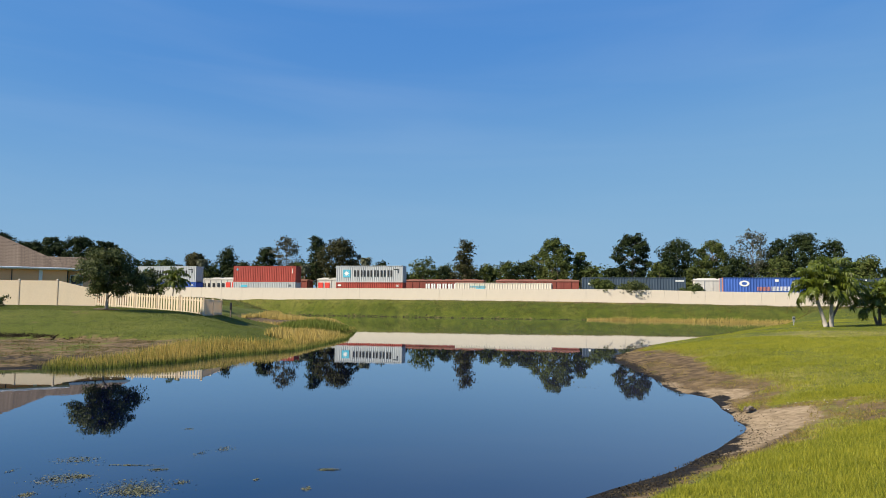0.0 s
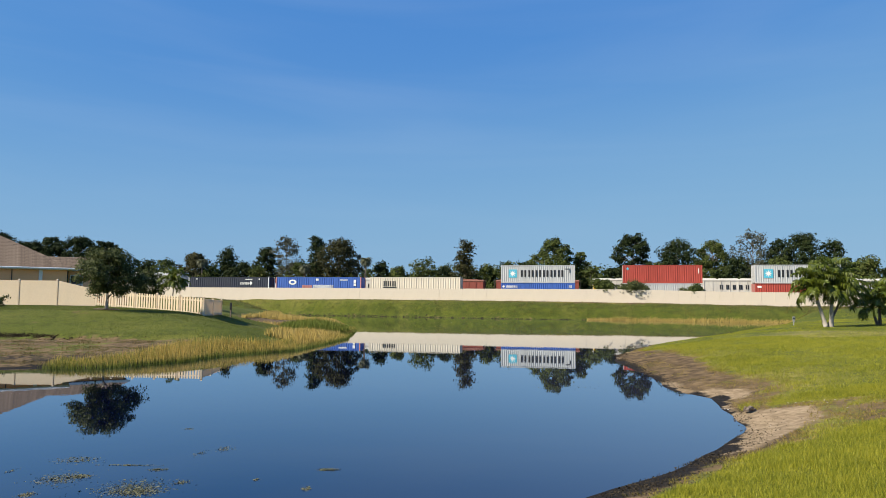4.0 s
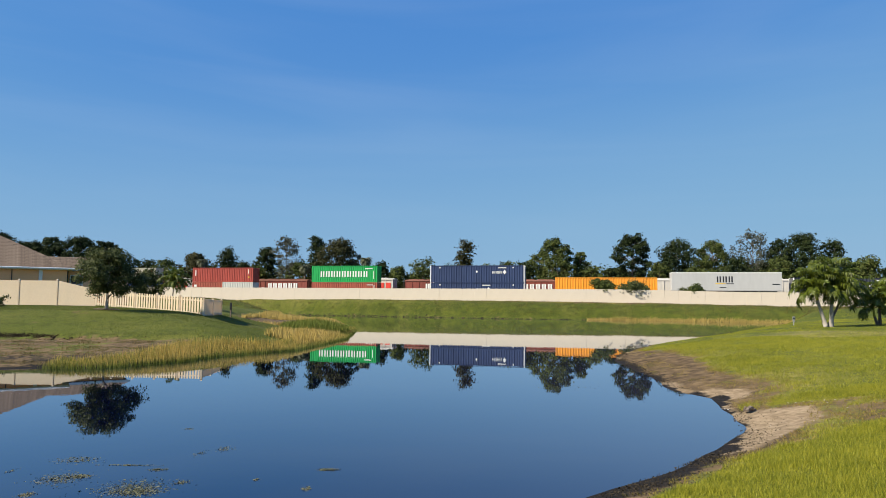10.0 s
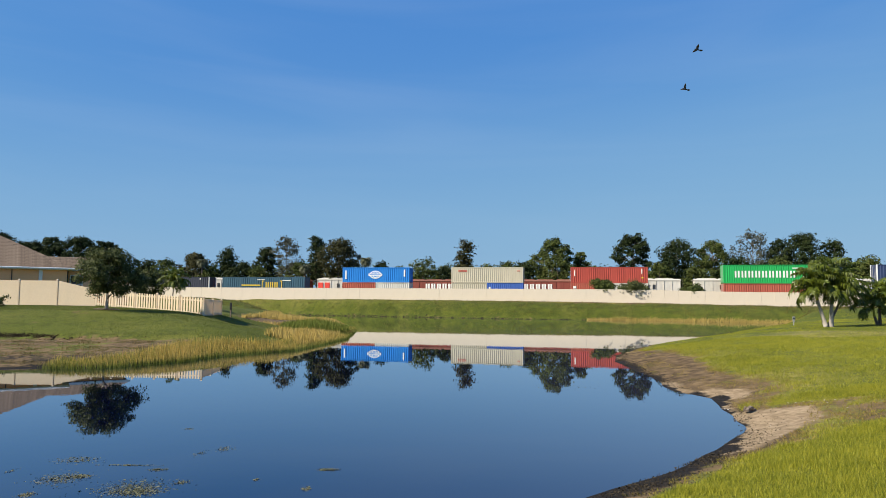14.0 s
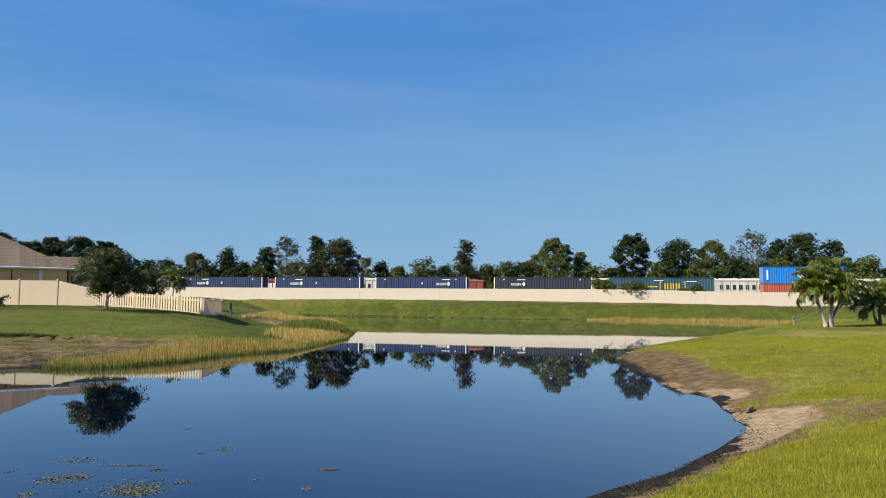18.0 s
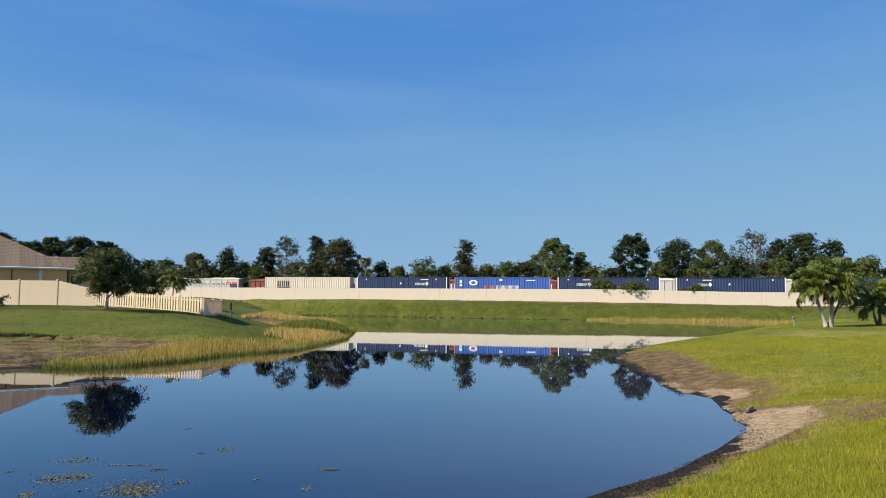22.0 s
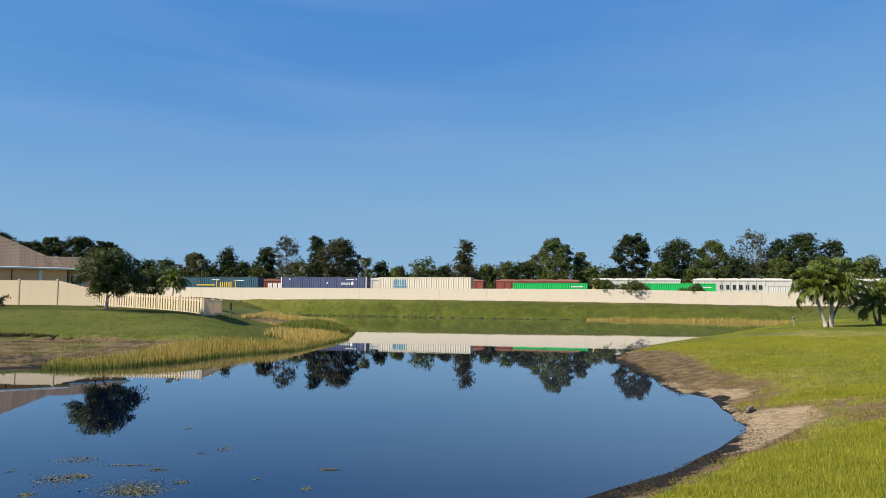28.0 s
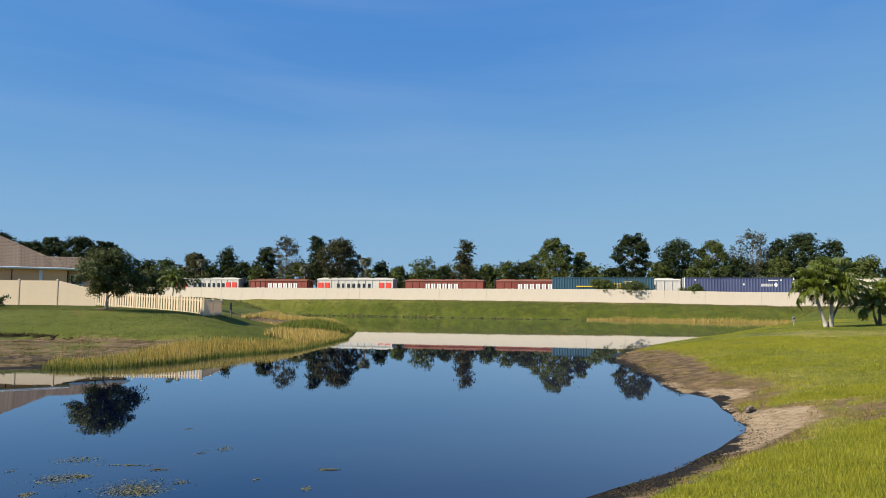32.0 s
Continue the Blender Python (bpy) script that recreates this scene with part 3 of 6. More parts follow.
def container_parts(ob, L, H, paintwork, ribbed, post_paint=None):
    """Body, doors and frame of one freight container, near face at y = 0."""
    W = 2.44
    key = (L, H, ribbed)
    if key not in SHAPES:
        side = bmesh.new()
        if ribbed:
            corrugated(side, L - 0.24, 0.16, H - 0.11, 0.02, -1, 0.43 if L > 13 else 0.34)
        else:
            box(side, 0, 0.012, 0.16, L - 0.24, 0.05, H - 0.11)
            for k in range(1, int(L / 1.22)):
                box(side, k * 1.22 - 0.03, 0.002, 0.16, k * 1.22 + 0.03, 0.02, H - 0.11)
        back = bmesh.new()
        corrugated(back, L - 0.24, 0.16, H - 0.11, W - 0.02, 1)
        end = bmesh.new()
        corrugated(end, W - 0.24, 0.16, H - 0.11, 0.02, -1, 0.25)
        roof = boxes((0.10, 0.08, H - 0.06, L - 0.10, W - 0.08, H - 0.022))
        for k in range(int(L / 0.6)):
            box(roof, 0.3 + k * 0.6, 0.2, H - 0.022, 0.45 + k * 0.6, W - 0.2, H - 0.006)
        rails = boxes((0.12, 0, 0, L - 0.12, 0.10, 0.16), (0.12, W - 0.10, 0, L - 0.12, W, 0.16), (0.12, 0.0, H - 0.11, L - 0.12, 0.08, H - 0.01), (0.12, W - 0.08, H - 0.11, L - 0.12, W, H - 0.01), bevel=0.008)
        floor = boxes((0.12, 0.1, 0.06, L - 0.12, W - 0.1, 0.14))
        door = boxes((-0.05, 0.12, 0.14, 0.0, 1.21, H - 0.10), bevel=0.01)
        rod = bmesh.new()
        for yy in (0.42, 0.92):
            tube(rod, [(-0.075, yy, 0.12), (-0.075, yy, H - 0.08)], [0.02, 0.02], 6)
            box(rod, -0.10, yy - 0.02, 1.1, -0.06, yy + 0.32, 1.14)
        post = boxes((0, 0, 0.115, 0.15, 0.16, H - 0.115), bevel=0.01)
        cast = boxes((0, 0, 0, 0.178, 0.162, 0.118), bevel=0.012)
        SHAPES[key] = {}
        for k, b in (("side_panel", side), ("back_panel", back), ("end_panel", end), ("roof", roof), ("rail_frame", rails), ("floor", floor), ("door", door), ("lock_rod", rod), ("corner_post", post), ("corner_casting", cast)):
            me = bpy.data.meshes.new(k)
            b.to_mesh(me)
            b.free()
            me.materials.append(None)
            SHAPES[key][k] = me
    S = SHAPES[key]

    def put(k, m, material, parent=ob):
        o = new(k, S[k])
        o.parent = parent
        o.matrix_basis = m
        o.material_slots[0].link = "OBJECT"
        o.material_slots[0].material = material
        return o
    I = Matrix.Identity(4)
    put("side_panel", pose(0.12, 0, 0), paintwork)
    put("back_panel", pose(0.12, 0, 0), paintwork)
    put("end_panel", pose(L - 0.02, 0.12, 0, 0, 0, 90), paintwork)
    for k in ("roof", "rail_frame", "floor"):
        put(k, I, paintwork)
    for yy in (0.0, 1.11):
        d = put("door", pose(0.07, yy, 0), paintwork)
        put("lock_rod", I, M["galv"], d)
    for x in (0, L - 0.15):
        for yy in (0, W - 0.16):
            put("corner_post", pose(x, yy, 0), post_paint or paintwork)
    for x in (0, L - 0.178):
        for yy in (0, W - 0.162):
            for z in (0, H - 0.118):
                put("corner_casting", pose(x, yy, z), post_paint or paintwork)


def marks(ob, rows):
    """Flat markings on the near side: name, x, z, width, height, ink, and the number of plain bars side by side."""
    for order, (name, x, z, w, h, ink, n) in enumerate(rows):
        bm, y0 = bmesh.new(), -0.012 - 0.003 * order
        if n == 0:
            disc(bm, x + w / 2, z + h / 2, w / 2, h / 2, y0, 0.015)
        elif n == -1:
            prism(bm, [(x + w / 2, z), (x + w, z + h / 2), (x + w / 2, z + h), (x, z + h / 2)], y0, 0.015)
        elif n == -8:
            pts = []
            for k in range(16):
                r = (0.5 if k % 2 == 0 else 0.22)
                pts.append((x + w / 2 + w * r * math.cos(k * math.tau / 16), z + h / 2 + h * r * math.sin(k * math.tau / 16)))
            prism(bm, pts, y0, -0.012)
        elif n == 1 or h < 0.3:
            box(bm, x, y0, z, x + w, 0.015, z + h)
        else:
            # each letter stands as a pair of plain upright bars
            p = w / n
            for i in range(n):
                for f0, f1 in ((0.08, 0.32), (0.54, 0.78)):
                    part("letter_bar", boxes((x + (i + f0) * p, y0, z, x + (i + f1) * p, 0.015, z + h)), M[ink], ob)
            bm.free()
            continue
        part(name, bm, M[ink], ob)


MOVING = []
WELL, DECK = 0.34, 1.26


def container(label, L, H, col, s0, level, rows=(), ribbed=True, posts=None):
    ob = empty("freight_container", along(s0, 0, RAIL + level), label, "container", "containers on the moving train")
    container_parts(ob, L, H, M[col], ribbed, M[posts] if posts else None)
    marks(ob, rows)
    MOVING.append((ob, s0, 0, RAIL + level))
    return ob


def numbers(L, H):
    return [("code_bar", L - 1.9, H - 0.5, 1.2, 0.11, "white_ink", 7), ("code_bar", L - 0.62, H - 1.35, 0.12, 0.85, "white_ink", 1)]


def linked(x, L=16.15, small=None):
    """Word bars with a diamond, and little data plates, in white."""
    r = [("lettering", x, 1.52, 1.75, 0.42, "white_ink", 6), ("logo", x + 1.8, 1.38, 0.62, 0.80, "white_ink", -1), ("data_plate", 1.6, 2.42, 0.22, 0.2, "white_ink", 1), ("data_plate", L - 2.0, 2.42, 0.22, 0.2, "white_ink", 1),
         ("code_bar", x + 1.0, 2.42, 1.4, 0.13, "white_ink", 8)]
    if small:
        r.append(("logo", small, 1.62, 0.36, 0.44, "white_ink", -1))
    return r


def stack_mark(flip=False):
    """Ellipse and word bars of the blue 53 ft containers."""
    r = [("logo", 2.5, 1.52, 1.5, 0.92, "white_ink", 0), ("logo", 2.85, 1.74, 0.8, 0.48, "c_blue", 0), ("lettering", 5.1, 0.86, 1.95, 0.62, "pink_ink", 5), ("lettering", 7.15, 0.86, 3.9, 0.66, "white_ink", 10),
         ("data_plate", 7.7, 2.25, 0.5, 0.38, "white_ink", 1), ("code_bar", 12.2, 2.3, 1.5, 0.16, "white_ink", 8)]
    r.append(("data_plate", 0.9 if flip else 14.8, 1.35, 0.42, 0.42, "white_ink", 1))
    r.append(("data_plate", 0.9 if flip else 14.8, 1.9, 0.42, 0.52, "white_ink", 1))
    return r


def three(x, z, ink, h=0.95, w=2.4):
    return [("lettering", x, z, w, h, ink, 3), ("lettering", x, z - 0.28, w, 0.16, ink, 9)]


def bracketed():
    return [("lettering", 8.55, 1.0, 2.6, 1.0, "yellow_ink", 3), ("bracket", 7.9, 0.75, 0.12, 1.5, "yellow_ink", 1), ("bracket", 7.9, 0.75, 0.4, 0.14, "yellow_ink", 1), ("bracket", 7.9, 2.11, 0.4, 0.14, "yellow_ink", 1),
            ("bracket", 11.7, 0.75, 0.12, 1.5, "yellow_ink", 1), ("bracket", 11.42, 0.75, 0.4, 0.14, "yellow_ink", 1), ("bracket", 11.42, 2.11, 0.4, 0.14, "yellow_ink", 1),
            ("lettering", 8.55, 0.7, 2.5, 0.16, "yellow_ink", 8), ("lettering", 3.9, 1.32, 3.7, 0.2, "yellow_ink", 14), ("lettering", 7.0, 2.35, 1.5, 0.1, "white_ink", 6), ("code_bar", 11.9, 2.2, 1.6, 0.13, "white_ink", 8)]


SQUARE = [("logo", 1.3, 0.85, 1.35, 1.35, "sky_ink", 1), ("logo_star", 1.42, 0.97, 1.1, 1.1, "white_ink", -8), ("lettering", 3.25, 0.98, 7.3, 1.12, "black_ink", 6), ("code_bar", 10.6, 2.2, 0.9, 0.14, "black_ink", 6), ("code_bar", 11.3, 1.6, 0.14, 0.5, "black_ink", 1)]
F40, F53, F20 = 12.19, 16.15, 6.06
HC, STD = 2.896, 2.591

# well cars and flat cars under the containers
CAR = {}


def freight_truck(ob, x):
    """A two-axle truck under a car, origin at the rail head."""
    if "truck" not in CAR:
        fr = boxes((-1.25, -1.12, 0.42, 1.25, -0.95, 0.72), (-1.25, 0.95, 0.42, 1.25, 1.12, 0.72), (-0.25, -1.1, 0.45, 0.25, 1.1, 0.78), bevel=0.03)
        wh = bmesh.new()
        for y in (-0.82, 0.70):
            tube(wh, [(0, y, 0), (0, y + 0.13, 0)], [0.42, 0.42], 20)
            tube(wh, [(0, y + (0.13 if y < 0 else -0.03), 0), (0, y + (0.16 if y < 0 else 0), 0)], [0.45, 0.45], 20)
        tube(wh, [(0, -0.8, 0), (0, 0.8, 0)], [0.08, 0.08], 8)
        CAR["truck"] = []
        for k, b, mm in (("truck", fr, M["car_black"]), ("wheelset", wh, M["steel"])):
            me = bpy.data.meshes.new(k)
            b.to_mesh(me)
            b.free()
            me.materials.append(mm)
            CAR["truck"].append(me)
    t = new("truck", CAR["truck"][0])
    t.parent = ob
    t.matrix_basis = pose(x, 1.22, 0)
    for dx in (-0.88, 0.88):
        w = new("wheelset", CAR["truck"][1])
        w.parent = t
        w.matrix_basis = pose(dx, 0, 0.43)


def well_car(s0, s1, col, label):
    L = s1 - s0
    ob = empty("well_car", along(s0, 0, RAIL), label, "railway car", "cars of the moving train")
    for y in (-0.12, 2.44):
        bm = boxes((0, y, 0.30, L, y + 0.12, 1.05), bevel=0.02)
        for k in range(int(L / 1.1)):
            box(bm, 0.4 + k * 1.1, y - 0.03, 0.30, 0.52 + k * 1.1, y + 0.15, 1.05)
        part("side_sill", bm, M[col], ob)
    part("well_floor", boxes((0, 0, 0.24, L, 2.44, 0.32)), M[col], ob)
    for x0, x1 in ((-1.55, -0.02), (L + 0.02, L + 1.55)):
        part("end_platform", boxes((x0, 0.1, 0.82, x1, 2.34, 1.08), (x0, 0.9, 1.08, x1, 1.5, 1.16), bevel=0.02), M[col], ob)
        part("end_railing", boxes((x0 + 0.7, 0.15, 1.08, x0 + 0.74, 0.19, 1.75), (x0 + 0.7, 2.2, 1.08, x0 + 0.74, 2.24, 1.75), (x0 + 0.7, 0.15, 1.71, x0 + 0.74, 2.24, 1.75)), M["galv"], ob)
    freight_truck(ob, -0.8)
    freight_truck(ob, L + 0.8)
    MOVING.append((ob, s0, 0, RAIL))
    return ob


def flat_car(s0, s1, col, label):
    L = s1 - s0
    ob = empty("flat_car", along(s0, 0, RAIL), label, "railway car", "cars of the moving train")
    bm = boxes((-0.5, 0.95, 0.72, L + 0.5, 1.49, 1.18), bevel=0.02)
    for k in range(6):
        x = 0.3 + k * (L - 0.9) / 5
        box(bm, x, 0.1, 0.98, x + 0.3, 2.34, 1.24)
    part("spine_sill", bm, M[col], ob)
    for x0, x1 in ((-0.75, -0.1), (L + 0.1, L + 0.75)):
        part("end_platform", boxes((x0, 0.15, 1.0, x1, 2.29, 1.12), bevel=0.02), M[col], ob)
        part("end_railing", boxes((x0 + 0.3, 0.2, 1.12, x0 + 0.34, 0.24, 2.0), (x0 + 0.3, 2.2, 1.12, x0 + 0.34, 2.24, 2.0), (x0 + 0.3, 0.2, 1.96, x0 + 0.34, 2.24, 2.0)), M["galv"], ob)
    freight_truck(ob, 1.5)
    freight_truck(ob, L - 1.5)
    MOVING.append((ob, s0, 0, RAIL))
    return ob


def single(label, col, s0, rows=(), ribbed=True, posts=None):
    container(label, F53, HC, col, s0, DECK, rows, ribbed, posts)
    flat_car(s0, s0 + F53, "car_brown", "dark red spine car under one long container")


def double(upper, ucol, s0, rows, lower, H=HC, low_h=HC, L=F40, ribbed=True, posts=None, car="car_black"):
    """An upper container on one long or two short lower ones, in a well car. lower: label, colour, markings."""
    well_car(s0 - 0.15, s0 + L + 0.15, car, "dark well car carrying stacked containers")
    if len(lower) == 1:
        container(lower[0][0], L, low_h, lower[0][1], s0, WELL, lower[0][2], ribbed, posts)
    else:
        for k, (lb, col, rw) in enumerate(lower):
            container(lb, F20, low_h, col, s0 + k * (L - F20), WELL, rw)
    container(upper, L, H, ucol, s0, WELL + low_h + 0.03, rows, ribbed, posts)


def low(label, col, s0, L, rows=(), H=HC, car="car_black"):
    well_car(s0 - 0.15, s0 + L + 0.15, car, "dark well car carrying one low container")
    container(label, L, H, col, s0, WELL, rows)


LOWER_TEXT = [("logo", 0.25, 2.1, 0.4, 0.35, "white_ink", 0), ("lettering", 0.9, 2.1, 1.9, 0.36, "white_ink", 6), ("code_bar", 11.2, 2.1, 0.5, 0.4, "white_ink", 2)]
single("dark blue-grey ribbed container on a spine car", "c_bluegrey", 63.6, linked(10.6))
single("blue ribbed container with white and red word bars", "c_blue", 44.9, stack_mark(), posts="pink_ink")
single("dark slate blue-grey ribbed container, little marked", "c_bluegrey", 23.3, [("data_plate", 1.0, 1.7, 0.35, 0.3, "white_ink", 1), ("code_bar", 14.6, 2.25, 1.3, 0.2, "white_ink", 4)])
low("low cream container with a faded blue mark in a well car", "c_cream", 2.2, F53, [("lettering", 2.5, 2.1, 2.7, 0.3, "sky_ink", 9), ("lettering", 3.5, 1.8, 1.5, 0.26, "sky_ink", 5)])
double("light grey container with black bars and a pale blue square", "c_grey", -19.3, SQUARE, [("brick red container below a grey one", "c_red", [("logo", 0.3, 2.2, 0.7, 0.35, "white_ink", 0), ("code_bar", 11.0, 2.1, 0.5, 0.4, "white_ink", 2)])])
double("red ribbed container stacked on a grey one", "c_red", -39.2, [("logo", 0.55, 2.05, 0.45, 0.5, "sky_ink", -1)] + numbers(F40, HC)[1:], [("light grey container with a pale blue mark", "c_grey", [("logo", 1.5, 2.0, 1.3, 0.4, "sky_ink", 1), ("code_bar", 10.9, 2.1, 0.5, 0.4, "black_ink", 2)])])
double("light grey container with black bars and a pale blue square", "c_grey", -59.0, SQUARE, [("blue container below a grey one", "c_blue", LOWER_TEXT)])
single("cream ribbed container with dark letter bars", "c_cream", -82.1, three(2.5, 1.3, "black_ink"))
single("blue ribbed container with white and red word bars", "c_blue", -99.8, stack_mark(), posts="pink_ink")
single("dark slate ribbed container with white posts", "c_slate", -117.3, linked(10.5), posts="white_ink")


def semi_trailer(s0):
    ob = empty("semi_trailer", along(s0, 0, RAIL + 0.95), "plain pale grey smooth-sided semi-trailer riding on a railway car", "trailer")
    L = 16.3
    bm = boxes((0, 0, 1.15, L, 2.55, 4.02), bevel=0.03)
    part("box_body", bm, M["c_trailer"], ob)
    part("top_rail", boxes((0, -0.015, 3.90, L, 2.565, 4.03), bevel=0.01), M["white_ink"], ob)
    part("bottom_rail", boxes((0, -0.015, 1.10, L, 2.565, 1.24), bevel=0.01), M["galv"], ob)
    for k in range(1, 13):
        part("panel_seam", boxes((k * L / 13 - 0.02, -0.006, 1.25, k * L / 13 + 0.02, 0.0, 3.9)), M["c_trailer"], ob)
    part("chassis", boxes((0.5, 0.9, 0.85, L - 0.5, 1.65, 1.1), (1.2, 0.4, 0.65, 3.8, 2.15, 0.9)), M["car_black"], ob)
    for x in (1.6, 2.9):
        for y in (0.02, 2.1):
            bm = bmesh.new()
            tube(bm, [(x, y, 0.52), (x, y + 0.42, 0.52)], [0.5, 0.5], 18)
            w = part("wheel", bm, M["plastic_black"], ob)
            bm = bmesh.new()
            tube(bm, [(x, y - 0.02, 0.52), (x, y + 0.44, 0.52)], [0.26, 0.26], 14)
            part("rim", bm, M["galv"], w)
    part("landing_gear", boxes((13.0, 0.5, 0.1, 13.15, 0.65, 1.1), (13.0, 1.9, 0.1, 13.15, 2.05, 1.1)), M["galv"], ob)
    marks(ob, [("lettering", 6.75, 2.45, 2.6, 0.95, "black_ink", 3), ("lettering", 6.6, 2.2, 1.5, 0.12, "yellow_ink", 1), ("lettering", 8.2, 2.18, 1.1, 0.12, "black_ink", 6), ("lettering", 7.2, 1.6, 1.0, 0.1, "black_ink", 6), ("code_bar", 14.9, 2.1, 1.1, 0.14, "black_ink", 6)])
    flat_car(s0, s0 + L, "car_brown", "dark red spine car under a trailer")
    MOVING.append((ob, s0, 0, RAIL + 0.95))


semi_trailer(-135.2)
single("orange ribbed container with small dark lettering bars", "c_orange", -153.5, [("lettering", 11.9, 1.65, 1.8, 0.3, "black_ink", 5), ("lettering", 11.9, 1.4, 1.8, 0.12, "black_ink", 8), ("data_plate", 13.9, 0.3, 0.05, 2.3, "black_ink", 1)])
double("navy blue container stacked on another navy one", "c_navy", -174.7, linked(10.7, small=7.9), [("navy blue container below another", "c_navy", linked(8.0))], L=F53, posts="white_ink")
double("green container with large white letter bars", "c_green", -196.4, [("lettering", 1.6, 0.9, 9.0, 1.05, "white_ink", 9), ("code_bar", 10.0, 2.3, 1.3, 0.14, "white_ink", 8), ("code_bar", 11.5, 0.6, 0.12, 1.4, "white_ink", 1)], [("brick red container below a green one", "c_brick", numbers(F40, HC))])
double("red ribbed container stacked on two short ones", "c_red", -220.0, [("code_bar", 0.55, 1.1, 0.18, 1.0, "white_ink", 1), ("code_bar", 11.2, 1.5, 0.14, 0.8, "white_ink", 1), ("data_plate", 11.2, 0.75, 0.3, 0.22, "yellow_ink", 1)],
       [("short brick red container under a longer one", "c_brick", [("logo", 0.4, 2.0, 0.5, 0.4, "white_ink", 1)]), ("short dusty white container under a longer one", "c_white", [])], H=STD)
double("beige container with small red letter bars", "c_beige", -240.0, [("lettering", 1.2, 1.8, 1.5, 0.34, "red_ink", 5), ("code_bar", 11.2, 1.9, 0.5, 0.12, "red_ink", 4)], [("short beige container under a longer one", "c_beige", []), ("short blue container under a longer one", "c_blue", [("logo", 0.3, 1.8, 0.3, 0.4, "white_ink", 1)])], H=STD)
double("bright blue container with a white globe mark", "c_bright", -259.6, [("logo", 5.0, 0.62, 2.1, 1.4, "white_ink", 0), ("logo_field", 5.2, 0.76, 1.7, 1.12, "c_bright", 0), ("logo_ring", 5.55, 0.78, 1.0, 1.08, "white_ink", 0), ("logo_field", 5.7, 0.86, 0.7, 0.92, "c_bright", 0), ("logo_band", 4.8, 1.10, 2.5, 0.42, "white_ink", 1), ("logo_band", 5.0, 1.24, 2.1, 0.14, "c_bright", 1), ("code_bar", 0.5, 0.55, 0.24, 1.5, "white_ink", 1), ("code_bar", 11.2, 1.0, 0.24, 1.2, "white_ink", 1)],
       [("short brick red container under a longer one", "c_brick", []), ("short dusty white container under a longer one", "c_white", [])], H=STD)
single("dark teal container with yellow bracketed letter bars", "c_teal", -282.9, bracketed())
single("dark slate ribbed container with white posts", "c_slate", -301.7, linked(2.9), posts="white_ink")
single("navy blue ribbed container with white posts", "c_navy", -322.5, linked(10.9, small=8.2), posts="white_ink")
single("navy blue ribbed container with white posts", "c_navy", -341.5, linked(3.0, small=7.8), posts="white_ink")
single("navy blue ribbed container with white posts", "c_navy", -360.1, linked(3.05, small=7.9), posts="white_ink")
single("blue ribbed container with white and red word bars", "c_blue", -377.45, stack_mark(True), posts="pink_ink")
single("navy blue ribbed container with white posts", "c_navy", -394.9, linked(10.5, small=7.8), posts="white_ink")
single("cream ribbed container with dark letter bars", "c_cream", -412.4, three(2.4, 1.3, "black_ink"))
well_car(-431.75, -419.25, "car_black", "dark well car carrying two short containers")
for k in (0, 6.13):
    container("short pale grey container in a well car", F20, STD, "c_white", -431.6 + k, WELL)
low("low green container in a well car", "c_lime", -451.2, F40, [("code_bar", 9.6, 2.2, 1.9, 0.14, "white_ink", 9)])
low("low green container in a well car", "c_lime", -471.0, F40, [("code_bar", 9.6, 2.2, 1.9, 0.14, "white_ink", 9)])
single("cream ribbed container with pale blue letter bars", "c_cream", -494.3, three(2.5, 1.45, "blue_ink", 1.05))
single("grey-blue ribbed container with white posts", "c_greynavy", -512.8, linked(11.4, small=8.7), posts="white_ink")
single("dark teal container with yellow bracketed letter bars", "c_teal", -533.5, bracketed())


